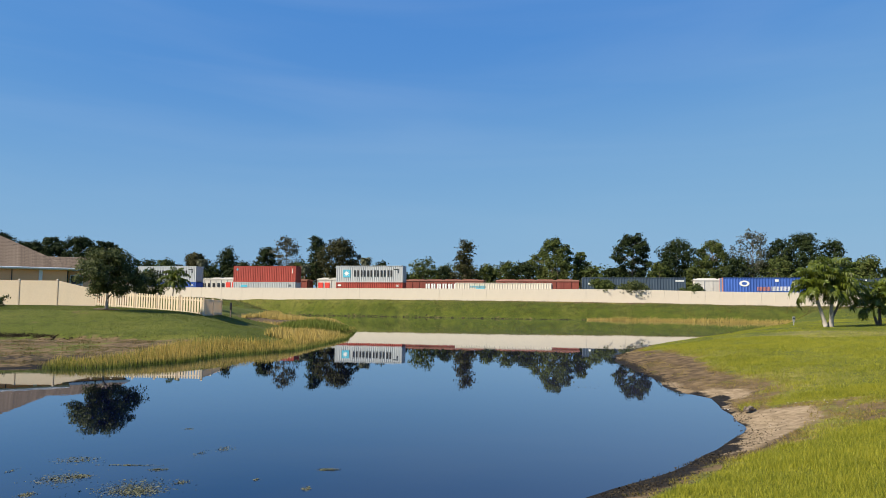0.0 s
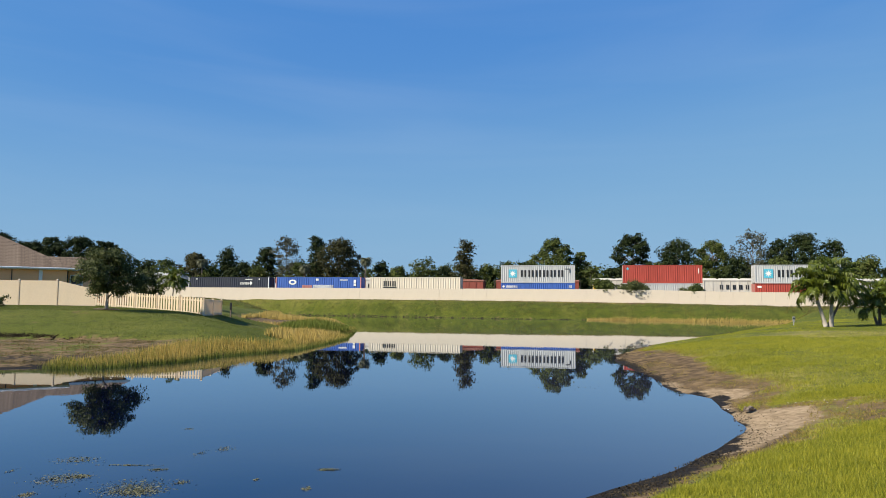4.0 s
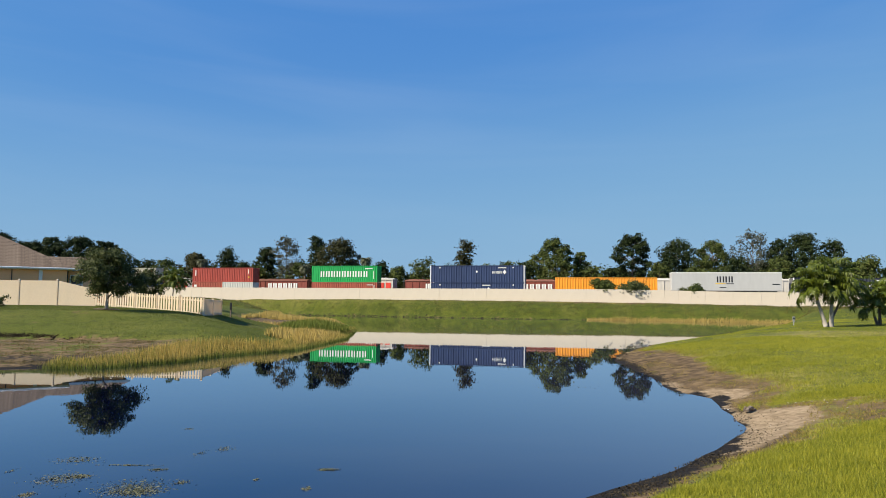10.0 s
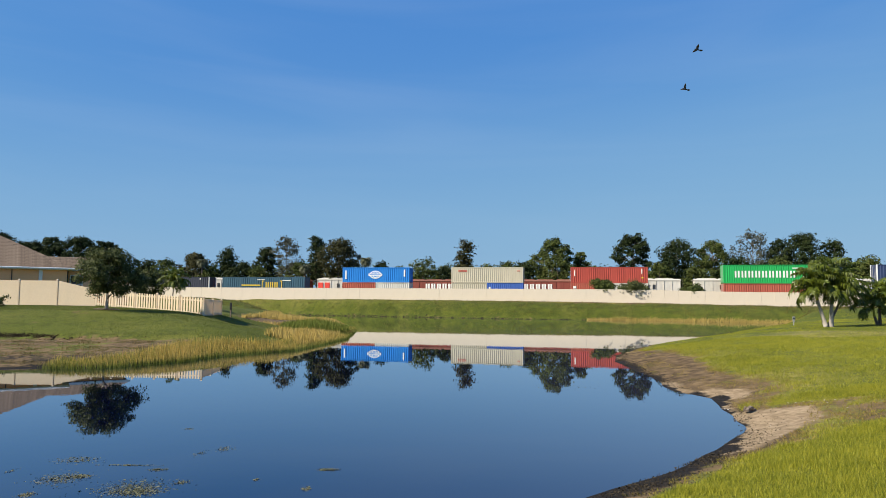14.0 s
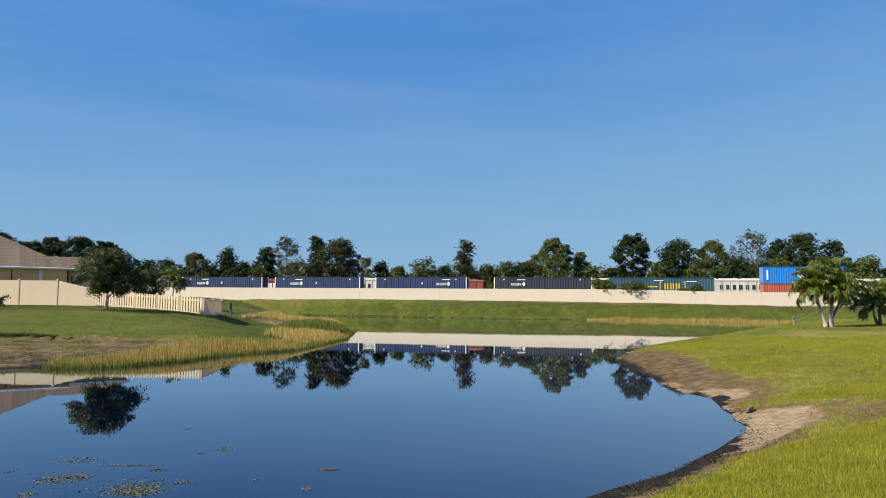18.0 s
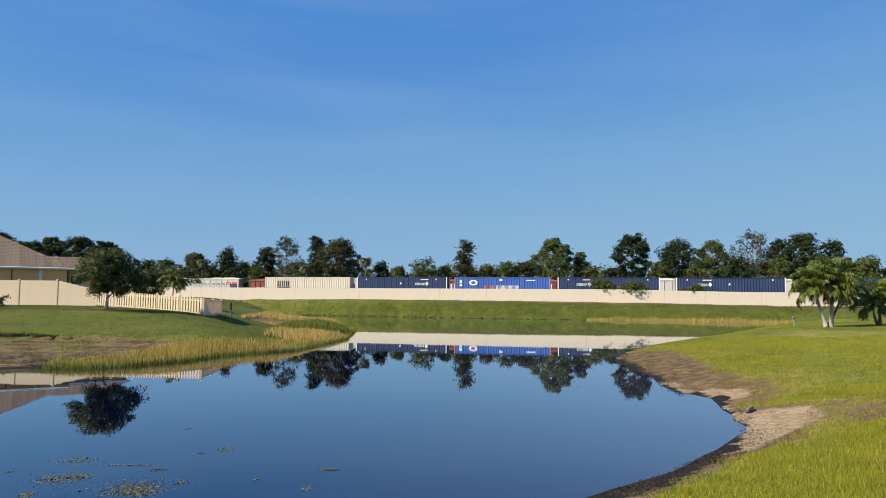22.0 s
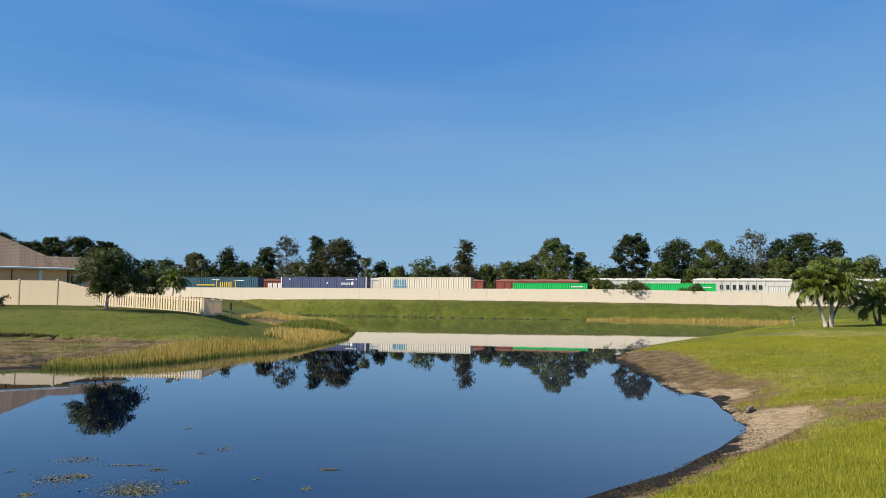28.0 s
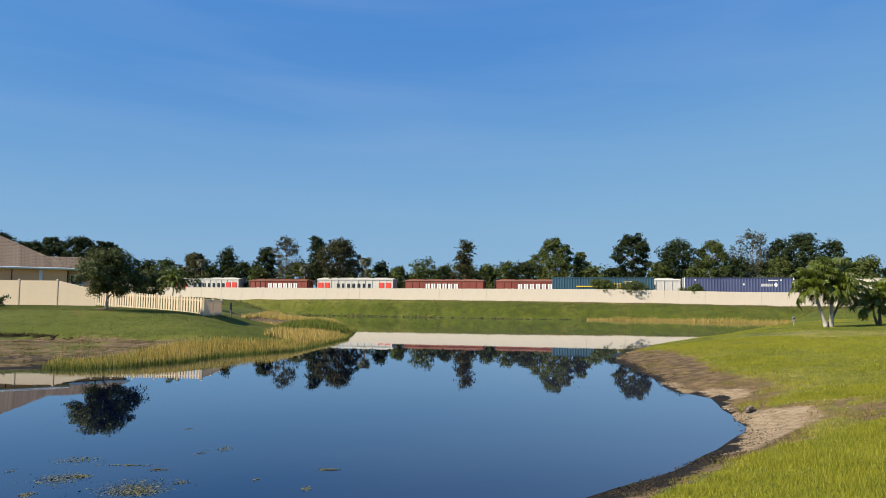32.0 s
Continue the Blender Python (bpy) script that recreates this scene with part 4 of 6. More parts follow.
# ---- parked ballast cars on the far track ----
def hopper_car(s0, s1, scheme):
    L = s1 - s0
    white = scheme != "brown"
    body, roof = M["car_white" if white else "car_brown"], M["car_white" if white else "car_roof_brown"]
    ob = empty("hopper_car", along(s0, 5.5, RAIL), {"brown": "parked dark red-brown ballast hopper with white letter blocks", "white": "parked white ballast hopper with red end panels", "plain": "parked plain white ballast hopper with dark letter blocks", "yellow": "parked white ballast hopper with a yellow end panel"}[scheme], "railway car", "parked ballast cars")
    W, T = 2.9, 4.05 if white else 3.82
    part("hopper_body", boxes((0.5, 0, 1.5, L - 0.5, W, T - 0.25), bevel=0.02), body, ob)
    bm = bmesh.new()
    for k in range(12):
        x = 0.5 + k * (L - 1.0) / 11
        prism(bm, [(x - 0.05, 1.35), (x + 0.05, 1.35), (x + 0.05, T - 0.25), (x - 0.05, T - 0.25)], -0.07, 0.0)
    part("side_ribs", bm, body, ob)
    part("top_chord", boxes((0.35, -0.09, T - 0.26, L - 0.35, 0.09, T - 0.06), (0.35, W - 0.09, T - 0.26, L - 0.35, W + 0.09, T - 0.06), bevel=0.03), roof, ob)
    bm = bmesh.new()
    prof = [(0.1, T - 0.07), (W * 0.25, T + 0.06), (W * 0.5, T + 0.1), (W * 0.75, T + 0.06), (W - 0.1, T - 0.07)]
    a = [bm.verts.new((0.4, y, z)) for y, z in prof]
    b = [bm.verts.new((L - 0.4, y, z)) for y, z in prof]
    for k in range(4):
        bm.faces.new((a[k], b[k], b[k + 1], a[k + 1]))
    bm.faces.new(a)
    bm.faces.new(b)
    part("roof", bm, roof, ob)
    for k in range(4):
        x = 1.0 + k * (L - 2.0) / 4
        part("hatch", boxes((x, W * 0.28, T + 0.06, x + (L - 2.0) / 4 - 0.5, W * 0.72, T + 0.19), bevel=0.05), roof, ob)
    part("side_sill", boxes((0, 0.05, 1.0, L, W - 0.05, 1.35), bevel=0.02), M["car_black"], ob)
    for k in range(4):
        x = 2.6 + k * (L - 5.2) / 3
        bm = bmesh.new()
        prism(bm, [(x - 1.3, 1.5), (x - 0.3, 0.55), (x + 0.3, 0.55), (x + 1.3, 1.5)], 0.3, W - 0.3)
        part("discharge_chute", bm, body, ob)
    for x in (0.12, L - 0.16):
        part("end_ladder", boxes((x, 0.05, 1.3, x + 0.04, 0.09, T), (x, 0.45, 1.3, x + 0.04, 0.49, T), *[(x, 0.05, z, x + 0.04, 0.49, z + 0.03) for z in np.arange(1.5, T - 0.1, 0.38)]), M["car_black"], ob)
        part("end_platform", boxes((x - 0.1, 0.1, 1.35, x + 0.3, W - 0.1, 1.42)), M["car_black"], ob)
    rows = []
    if scheme == "brown":
        rows = [("lettering", 4.3, 2.15, 6.2, 1.02, "white_ink", 6), ("data_plate", 2.0, 2.0, 0.5, 0.35, "white_ink", 1), ("data_plate", 3.0, 2.0, 0.5, 0.35, "white_ink", 1)]
    else:
        rows = [("lettering", 4.3, 2.4, 7.0, 0.75, "black_ink", 14)]
        for x in ((0.62, 1.9, L - 3.1, L - 1.8) if scheme == "white" else ()):
            rows.append(("end_panel", x, 1.6, 0.95, 1.72, "panel_red", 1))
        if scheme == "yellow":
            rows.append(("end_panel", 0.55, 1.55, 1.25, 2.1, "car_yellow", 1))
    for name, x, z, w, h, ink, n in rows:
        p = w / n
        for i in range(n):
            if scheme == "brown" or n == 1 or i % 2 == 0:
                for f0, f1 in (((0, 1.0),) if n == 1 else ((0.0, 0.3), (0.42, 0.72)) if scheme == "brown" else ((0.0, 0.35), (0.55, 0.9))):
                    part(name if n == 1 else "letter_bar", boxes((x + (i + f0) * p, -0.085, z, x + (i + f1) * p, -0.0, z + h)), M[ink], ob)
    freight_truck(ob, 1.9)
    freight_truck(ob, L - 1.9)


for s0, s1, k in ((-70.4, -56.2, "brown"), (-54.9, -40.7, "white"), (-39.3, -26.7, "brown"), (-25.5, -10.0, "white"), (-8.6, 6.6, "brown"), (8.0, 23.2, "brown"), (24.6, 39.8, "yellow"), (41.2, 56.9, "plain"), (58.2, 73.8, "plain"), (75.2, 90.2, "brown")):
    hopper_car(s0, s1, k)


# ---- house beyond the fence ----
# its front runs back from the near corner of the eaves, turned a little towards the pond
house = empty("house", pose(-32.7, 60.25, 0, 0, 0, 33), "single-storey tan stucco house with a brown shingle hip roof", "house")
HZ, EAVE, PITCH = 1.75, 5.22, 0.53
part("wall", boxes((-14.6, 0.55, HZ - 0.3, -0.55, 13.4, 5.05), bevel=0.02), M["stucco"], house)
part("wall", boxes((-0.54, 2.55, HZ - 0.3, 4.7, 5.9, 5.05), bevel=0.02), M["stucco"], house)


def hip(name, x0, y0, x1, y1, ze, parent):
    """A hip roof with the ridge along x, every slope at the same pitch."""
    h = min(x1 - x0, y1 - y0) / 2
    bm = bmesh.new()
    lo = [bm.verts.new(p) for p in ((x0, y0, ze), (x1, y0, ze), (x1, y1, ze), (x0, y1, ze))]
    hi = [bm.verts.new((x0 + h, y0 + h, ze + h * PITCH)), bm.verts.new((x1 - h, y0 + h, ze + h * PITCH))]
    bm.faces.new((lo[0], lo[1], hi[1], hi[0]))
    bm.faces.new((lo[2], lo[3], hi[0], hi[1]))
    bm.faces.new((lo[1], lo[2], hi[1]))
    bm.faces.new((lo[3], lo[0], hi[0]))
    bm.faces.new(lo[::-1])
    ob = part(name, bm, M["shingle"], parent)
    # shingle courses on the slope that faces the pond
    n, turn = int(h / 0.26), math.degrees(math.atan(PITCH))
    for k in range(n):
        d = h * (k + 0.5) / n
        for j in range(int((x1 - x0 - 2 * d) / 0.9)):
            xa = x0 + d + 0.1 + j * 0.9 + (0.3 if k % 2 else 0.0)
            part("shingle", boxes((xa, -0.15, 0.0, min(xa + 0.897, x1 - d - 0.1), 0.14, 0.012 + 0.004 * random.random())), M["shingle"], ob, m=pose(0, y0 + d, ze + d * PITCH + 0.01, turn))
    return ob


hip("roof", -15, 0, 0, 14, EAVE, house)
hip("roof", -7.0, 2.0, 5.2, 6.4, EAVE + 0.01, house)
part("fascia", boxes((-15, -0.04, 5.06, 0.0, 0.0, 5.25)), M["trim"], house)
part("fascia", boxes((0.0, -0.04, 5.06, 0.04, 1.94, 5.25)), M["trim"], house)
part("fascia", boxes((0.05, 1.96, 5.06, 5.2, 2.0, 5.25)), M["trim"], house)
part("gutter", boxes((-15, -0.14, 5.10, 0.04, -0.045, 5.22), bevel=0.02), M["trim"], house)
part("soffit", boxes((-15, 0.0, 5.052, -0.01, 0.55, 5.08), (-0.54, 0.56, 5.052, -0.01, 14, 5.08)), M["trim"], house)
part("downspout", boxes((-4.75, 0.46, HZ, -4.67, 0.54, 5.04)), M["tie"], house)
part("pilaster", boxes((-2.72, 0.38, HZ, -2.44, 0.54, 5.04), bevel=0.02), M["trim"], house)
part("porch_post", boxes((-0.5, 2.3, HZ, -0.32, 2.5, 5.04), bevel=0.02), M["dark"], house)
for x in (-13.4, -9.6, -0.1):
    y0 = 0.5 if x < -1 else 2.5
    x1 = x + (1.5 if x < -1 else 0.9)
    w = part("window", boxes((x, y0, 3.1, x1, y0 + 0.05, 4.6)), M["dark"], house)
    part("window_frame", boxes((x - 0.09, y0 - 0.04, 3.0, x, y0 + 0.06, 4.7), (x1, y0 - 0.04, 3.0, x1 + 0.09, y0 + 0.06, 4.7), (x, y0 - 0.04, 4.6, x1, y0 + 0.06, 4.7), (x, y0 - 0.04, 3.0, x1, y0 + 0.06, 3.1), (x, y0 - 0.04, 3.82, x1, y0 + 0.06, 3.88)), M["trim"], w)


# ---- vinyl fence: solid panels, stepping down to pickets, with a return ----
def fence_run(ob, a, b, zt, zb, kind):
    """One bay of fence from a to b. zt, zb: height of the top and the bottom at both ends."""
    a, b = Vector(a), Vector(b)
    L = (b - a).length
    ang = math.degrees(math.atan2(b.y - a.y, b.x - a.x))
    base = Matrix.Translation((a.x, a.y, 0)) @ pose(0, 0, 0, 0, 0, ang)

    def zi(v, x):
        return v[0] + (v[1] - v[0]) * x / L
    if kind == "solid":
        n = 12
        for k in range(n):
            bm = bmesh.new()
            x0, x1 = 0.06 + k * (L - 0.12) / n, 0.06 + (k + 1) * (L - 0.12) / n - 0.0006
            prism(bm, [(x0, zi(zb, x0) + 0.05), (x1, zi(zb, x1) + 0.05), (x1, zi(zt, x1) - 0.06), (x0, zi(zt, x0) - 0.06)], -0.02, 0.02)
            part("board", bm, M["vinyl"], ob, m=base)
        rails = ((0.0, zt, -0.12, 0.0), (0.0, zb, 0.03, 0.16))
    else:
        n = int(L / 0.275)
        for k in range(n):
            x = 0.09 + (k + 0.5) * (L - 0.18) / n
            bm = bmesh.new()
            prism(bm, [(x - 0.078, zi(zb, x) + 0.05), (x + 0.078, zi(zb, x) + 0.05), (x + 0.078, zi(zt, x) - 0.04), (x + 0.045, zi(zt, x)), (x - 0.045, zi(zt, x)), (x - 0.078, zi(zt, x) - 0.04)], -0.042, -0.022)
            part("picket", bm, M["vinyl"], ob, m=base)
        rails = ((0.0, zt, -0.24, -0.14), (0.0, zb, 0.14, 0.24))
    for _, zz, o0, o1 in rails:
        bm = bmesh.new()
        prism(bm, [(0.06, zz[0] + o0), (L - 0.06, zz[1] + o0), (L - 0.06, zz[1] + o1), (0.06, zz[0] + o1)], -0.021, 0.025)
        part("rail", bm, M["vinyl"], ob, m=base)


def fence_post(ob, x, y, z0, z1):
    bm = boxes((-0.065, -0.065, z0 - 0.3, 0.065, 0.065, z1 + 0.02), (-0.08, -0.08, z1 + 0.02, 0.08, 0.08, z1 + 0.05), bevel=0.008)
    bmesh.ops.create_cone(bm, segments=4, radius1=0.1, radius2=0.0, depth=0.06, matrix=Matrix.Translation((0, 0, z1 + 0.08)) @ pose(0, 0, 0, 0, 0, 45))
    part("post", bm, M["vinyl"], ob, m=pose(x, y, 0))


fence = empty("vinyl_fence", pose(0, 0, 0), "tan vinyl privacy fence of solid panels with posts", "fence")
FP = [(-45.2, 49.4), (-42.35, 49.4), (-39.5, 49.4), (-36.65, 49.5), (-33.8, 49.6), (-31.0, 49.7), (-28.3, 49.9), (-26.35, 51.5)]
# the run comes a little nearer towards its end
FP = [(x * (54.0 - 0.36 * k) / y, 54.0 - 0.36 * k) for k, (x, y) in enumerate(FP)]
FT = [2.8 + 1.08 * y / 49.5 for x, y in FP[:-1]] + [3.30]
for k, (a, b) in enumerate(zip(FP, FP[1:])):
    fence_run(fence, a, b, (FT[k], FT[k + 1]), (zg(*a) + 0.02, zg(*b) + 0.02), "solid")
for p, z in zip(FP, FT):
    fence_post(fence, *p, zg(*p), z + 0.02)
pick = empty("picket_fence", pose(0, 0, 0), "tan vinyl picket fence running down to the pond", "fence")
PP = [(-26.35 + (10.2) * k / 5, 51.5 - 5.5 * k / 5) for k in range(6)]
TOPS = [3.26 - 0.56 * k / 5 for k in range(6)]
BOTS = [2.05 - 0.57 * k / 5 for k in range(6)]
for k in range(5):
    fence_run(pick, PP[k], PP[k + 1], (TOPS[k], TOPS[k + 1]), (BOTS[k], BOTS[k + 1]), "picket")
for k in range(1, 6):
    fence_post(pick, *PP[k], BOTS[k] - 0.2, TOPS[k] + 0.02)
ret = empty("vinyl_fence", pose(0, 0, 0), "short shaded return of tan vinyl fence panels", "fence")
RP = [(-16.15, 46.0), (-16.1, 47.7), (-16.1, 49.5)]
for k in range(2):
    fence_run(ret, (RP[k][0] + 0.01, RP[k][1] + 0.06), RP[k + 1], (2.66 - 0.06 * k, 2.60 - 0.06 * k), (1.48, 1.46), "solid")
for k in (1, 2):
    fence_post(ret, *RP[k], 1.3, 2.62 - 0.05 * k)

# ---- vegetation ----
RNG = np.random.RandomState(5)


def leaves(centres, radii, count, size, rng, squash=0.75, shell=0.55, twig=9):
    """Loose leaf quads in sprays of a dozen on twigs round clump centres, with stray sprays beyond the clumps."""
    centres, radii = np.asarray(centres, float), np.asarray(radii, float)
    p, sprays = radii ** 2, max(1, count // twig)
    who = rng.choice(len(centres), sprays, p=p / p.sum())
    d = rng.normal(size=(sprays, 3))
    d /= np.linalg.norm(d, axis=1)[:, None]
    r = radii[who] * (shell + (1 - shell) * rng.rand(sprays) ** 0.6) * (0.75 + 0.45 * rng.rand(sprays) + 0.35 * (rng.rand(sprays) > 0.9))
    hub = centres[who] + d * r[:, None] * np.array([1, 1, squash])
    c = np.repeat(hub, twig, 0) + rng.normal(size=(sprays * twig, 3)) * np.repeat(size * 0.9 + 0.075 * radii[who], twig)[:, None] * np.array([1, 1, 0.7])
    d, count = np.repeat(d, twig, 0), sprays * twig
    nrm = d + rng.normal(size=(count, 3)) * 0.6 + np.array([0, 0, 0.45])
    nrm /= np.linalg.norm(nrm, axis=1)[:, None]
    t = np.cross(nrm, rng.normal(size=(count, 3)))
    t /= np.linalg.norm(t, axis=1)[:, None]
    b = np.cross(nrm, t)
    s = size * (0.6 + 0.8 * rng.rand(count))[:, None]
    q = np.stack([c - t * s, c - b * s * 0.55, c + t * s, c + b * s * 0.55], 1)
    return q.reshape(-1, 3)


def tree(name, label, x, y, top, width, style, leaf, count, size, trunk_r=0.16, crown_from=0.35, bark="bark", z=None, category="tree", group=""):
    """A tapered trunk, limbs and a crown of leaves; top is the absolute height of its tip."""
    rng = RNG
    z0 = zg(x, y) if z is None else z
    h = top - z0
    ob = empty(name, pose(x, y, z0), label, category, group)
    lean = rng.normal(size=2) * 0.02 * h
    bm = bmesh.new()
    pts = [(0, 0, -0.15)] + [(lean[0] * f * f + 0.03 * h * 0.3 * math.sin(f * 5 + x), lean[1] * f * f, h * 0.86 * f) for f in (0.12, 0.3, 0.5, 0.7, 0.85, 1.0)]
    tube(bm, pts, [trunk_r * 1.35, trunk_r, trunk_r * 0.85, trunk_r * 0.7, trunk_r * 0.5, trunk_r * 0.33, trunk_r * 0.15], 8)
    part("trunk", bm, M[bark], ob, smooth=True)
    cs, rs = [], []
    n = {"round": 38, "pine": 40, "wispy": 26, "column": 26, "shrub": 16, "oak": 40}[style]
    w = width / 2
    for i in range(n):
        f = (i + 0.5) / n
        a = i * 2.4 + rng.rand() * 0.8
        if style in ("round", "oak"):
            zz = crown_from + (0.97 - crown_from) * f
            prof = math.sin(math.pi * min(1, max(0.04, (f * 0.86 + 0.10)))) ** 0.7
            rad, cr = w * prof * (0.3 + 0.68 * rng.rand()), w * ((0.18 if name == "live_oak" else 0.20) + 0.16 * rng.rand())
        elif style == "pine":
            zz = crown_from + (0.97 - crown_from) * f
            prof = math.sin(math.pi * min(1, f * 0.78 + 0.17)) ** 0.8
            rad, cr = w * prof * (0.45 + 0.5 * rng.rand()), w * (0.14 + 0.10 * rng.rand())
        elif style == "wispy":
            zz = crown_from + (0.97 - crown_from) * f
            prof = math.sin(math.pi * min(1, f * 0.8 + 0.14)) ** 0.8
            rad, cr = w * prof * (0.3 + 0.6 * rng.rand()), w * (0.22 + 0.14 * rng.rand())
        elif style == "column":
            zz = crown_from + (0.96 - crown_from) * f
            prof = 0.55 + 0.5 * math.sin(math.pi * min(1, f * 0.85 + 0.25))
            rad, cr = w * prof * (0.25 + 0.4 * rng.rand()), w * (0.34 + 0.16 * rng.rand())
        else:
            zz = crown_from + (0.85 - crown_from) * rng.rand()
            rad, cr = w * math.sqrt(rng.rand()) * 0.75, w * (0.28 + 0.14 * rng.rand())
        c = (rad * math.cos(a) + lean[0] * zz, rad * math.sin(a), h * (zz + 0.05) - cr * 0.55)
        cs.append(c)
        rs.append(cr)
    for i in range(0, n, 2 if style != "pine" else 1):
        bm = bmesh.new()
        c = Vector(cs[i])
        z1 = max(h * crown_from * 0.55, c.z - (0.30 if style != "pine" else 0.12) * math.hypot(c.x, c.y) - 0.3)
        st = Vector((lean[0] * (z1 / h) ** 2, 0, min(z1, h * 0.82)))
        md = st.lerp(c, 0.5) + Vector((rng.normal() * 0.1, rng.normal() * 0.1, 0.12 * w))
        tube(bm, [st, md, c], [trunk_r * 0.34, trunk_r * 0.22, trunk_r * 0.07], 5)
        part("limb", bm, M["bark"], ob, smooth=True)
    v = leaves(cs, rs, count, size, rng, 0.7 if style != "wispy" else 0.9, 0.5 if style != "wispy" else 0.2)
    crown = new("crown", flat_mesh("crown", v, 4, M[leaf]))
    crown.parent = ob
    return ob


# young live oak by the fence, a broad tree and a shrub beyond it
tree("live_oak", "young dark green live oak on the lawn by the fence", -21.4, 43.4, 5.75, 4.0, "oak", "leaf_oak", 22000, 0.062, 0.10, 0.33, bark="pale_bark")
tree("broad_tree", "bushy dark green small tree behind the picket fence", -32.3, 75, 5.75, 3.5, "oak", "leaf_oak", 6500, 0.10, 0.10, 0.16)
tree("shrub", "small dark shrub at the end of the fence", -31.3, 47.6, 3.15, 1.8, "shrub", "leaf_oak", 1600, 0.07, 0.05, 0.1, category="shrub")
# trees beyond the railway
FAR = [(-100, 152, 16.4, 11, "pine", "leaf_dark", 0.5), (-91, 150, 14.2, 8.5, "pine", "leaf_dark", 0.5), (-86.5, 150, 15.2, 7.5, "pine", "leaf_dark", 0.5), (-80.5, 150, 15.3, 8.5, "pine", "leaf_dark", 0.5), (-75.5, 152, 14.6, 6.5, "pine", "leaf_dark", 0.5),
       (-49.2, 135, 11.1, 6.2, "round", "leaf_olive", 0.35), (-43.1, 135, 12.3, 4.6, "column", "leaf_dark", 0.3), (-35.4, 136, 12.4, 4.6, "round", "leaf_dark", 0.35), (-30.7, 133, 14.5, 6.0, "wispy", "leaf_grey", 0.35),
       (-24.6, 132, 14.6, 4.2, "column", "leaf_dark", 0.35), (-20.2, 130, 13.8, 8.2, "round", "leaf_olive", 0.25), (-16.3, 131, 11.0, 4.2, "wispy", "leaf_grey", 0.25),
       (4.0, 129, 13.6, 4.8, "column", "leaf_olive", 0.2), (20.4, 126, 13.7, 7.4, "pine", "leaf_mid", 0.38), (25.8, 127, 11.2, 2.9, "pine", "leaf_mid", 0.5), (34.2, 122, 14.2, 7.0, "pine", "leaf_dark", 0.42),
       (42.0, 123, 13.6, 8.0, "round", "leaf_dark", 0.25), (48.0, 121, 13.1, 6.6, "pine", "leaf_mid", 0.3), (55.2, 121, 15.0, 7.6, "wispy", "leaf_grey", 0.3), (58.8, 119, 13.3, 5.0, "round", "leaf_dark", 0.25),
       (62.6, 117, 14.2, 7.5, "round", "leaf_dark", 0.25), (67.0, 116, 13.0, 5.0, "round", "leaf_dark", 0.25), (71.5, 114, 10.0, 6.5, "round", "leaf_mid", 0.2), (77.5, 112, 9.6, 7.0, "round", "leaf_mid", 0.2), (84, 112, 10.5, 8.0, "round", "leaf_dark", 0.2)]
WORDS = {"leaf_dark": "dark green", "leaf_mid": "mid-green", "leaf_olive": "olive-brown", "leaf_grey": "thin grey-green"}
KINDS = {"pine": "pine_tree", "round": "broad_tree", "column": "slender_tree", "wispy": "sparse_tree"}
for x, y, top, w, style, leaf, cf in FAR:
    w, top = w * 1.12, top + 0.25
    tree(KINDS[style], WORDS[leaf] + {"pine": " pine with layered clumps", "round": " rounded broadleaf tree", "column": " slender upright tree", "wispy": " sparse tree with open branches"}[style] + " beyond the railway", x, y, top, w, style, leaf,
         int((6500 if style != "wispy" else 3200) * (w / 6.5) ** 1.3), 0.19 if style != "wispy" else 0.16, 0.2, cf, z=1.4, group="trees beyond the railway")
# lower scrub in front of and between them
SCRUB = [(-58.5, 135, 9.6, 5), (-55, 134, 9.9, 5), (-46, 134, 8.8, 5), (-39.5, 134, 9.3, 4.5), (-36, 132, 8.4, 5), (-28, 132, 9.2, 5), (-11.5, 130, 9.3, 3.6), (-8.4, 129, 8.4, 4), (-3.8, 129, 9.9, 6.4), (0.2, 130, 8.6, 4), (8.2, 129, 9.0, 4.2), (11.8, 128, 9.4, 4.6), (15.5, 127, 9.4, 4.6),
         (20.6, 121.5, 10.3, 6.2), (27.0, 124, 8.5, 5.5), (30.5, 122, 8.2, 4), (38.2, 119, 8.9, 4.6), (45, 119, 9.8, 5.5), (51, 117.5, 9.9, 5.5), (57, 115, 9.8, 6), (63.5, 113, 9.6, 6), (-64, 138, 8.6, 6), (-70, 140, 9, 7)]
for k, (x, y, top, w) in enumerate(SCRUB):
    tree("scrub_tree", "dense green scrub beyond the railway", x, y, top + 0.35, w * 1.15, "oak", "leaf_mid" if k % 3 else "leaf_dark", 4200, 0.19, 0.12, 0.1, z=1.4, group="scrub beyond the railway")
# bushes that lean over the wall
for x, y, top, w, lf in ((24.2, 102.0, 6.75, 3.6, "leaf_mid"), (28.7, 101.7, 6.5, 6.0, "leaf_oak"), (36.6, 99.9, 5.5, 4.0, "leaf_mid")):
    tree("wall_bush", "leafy bush growing up behind the boundary wall", x, y, top, w, "shrub", lf, 8000, 0.11, 0.08, 0.44, z=1.8, category="bush", group="bushes behind the wall")
# continuous woods behind
cs, rs = [], []
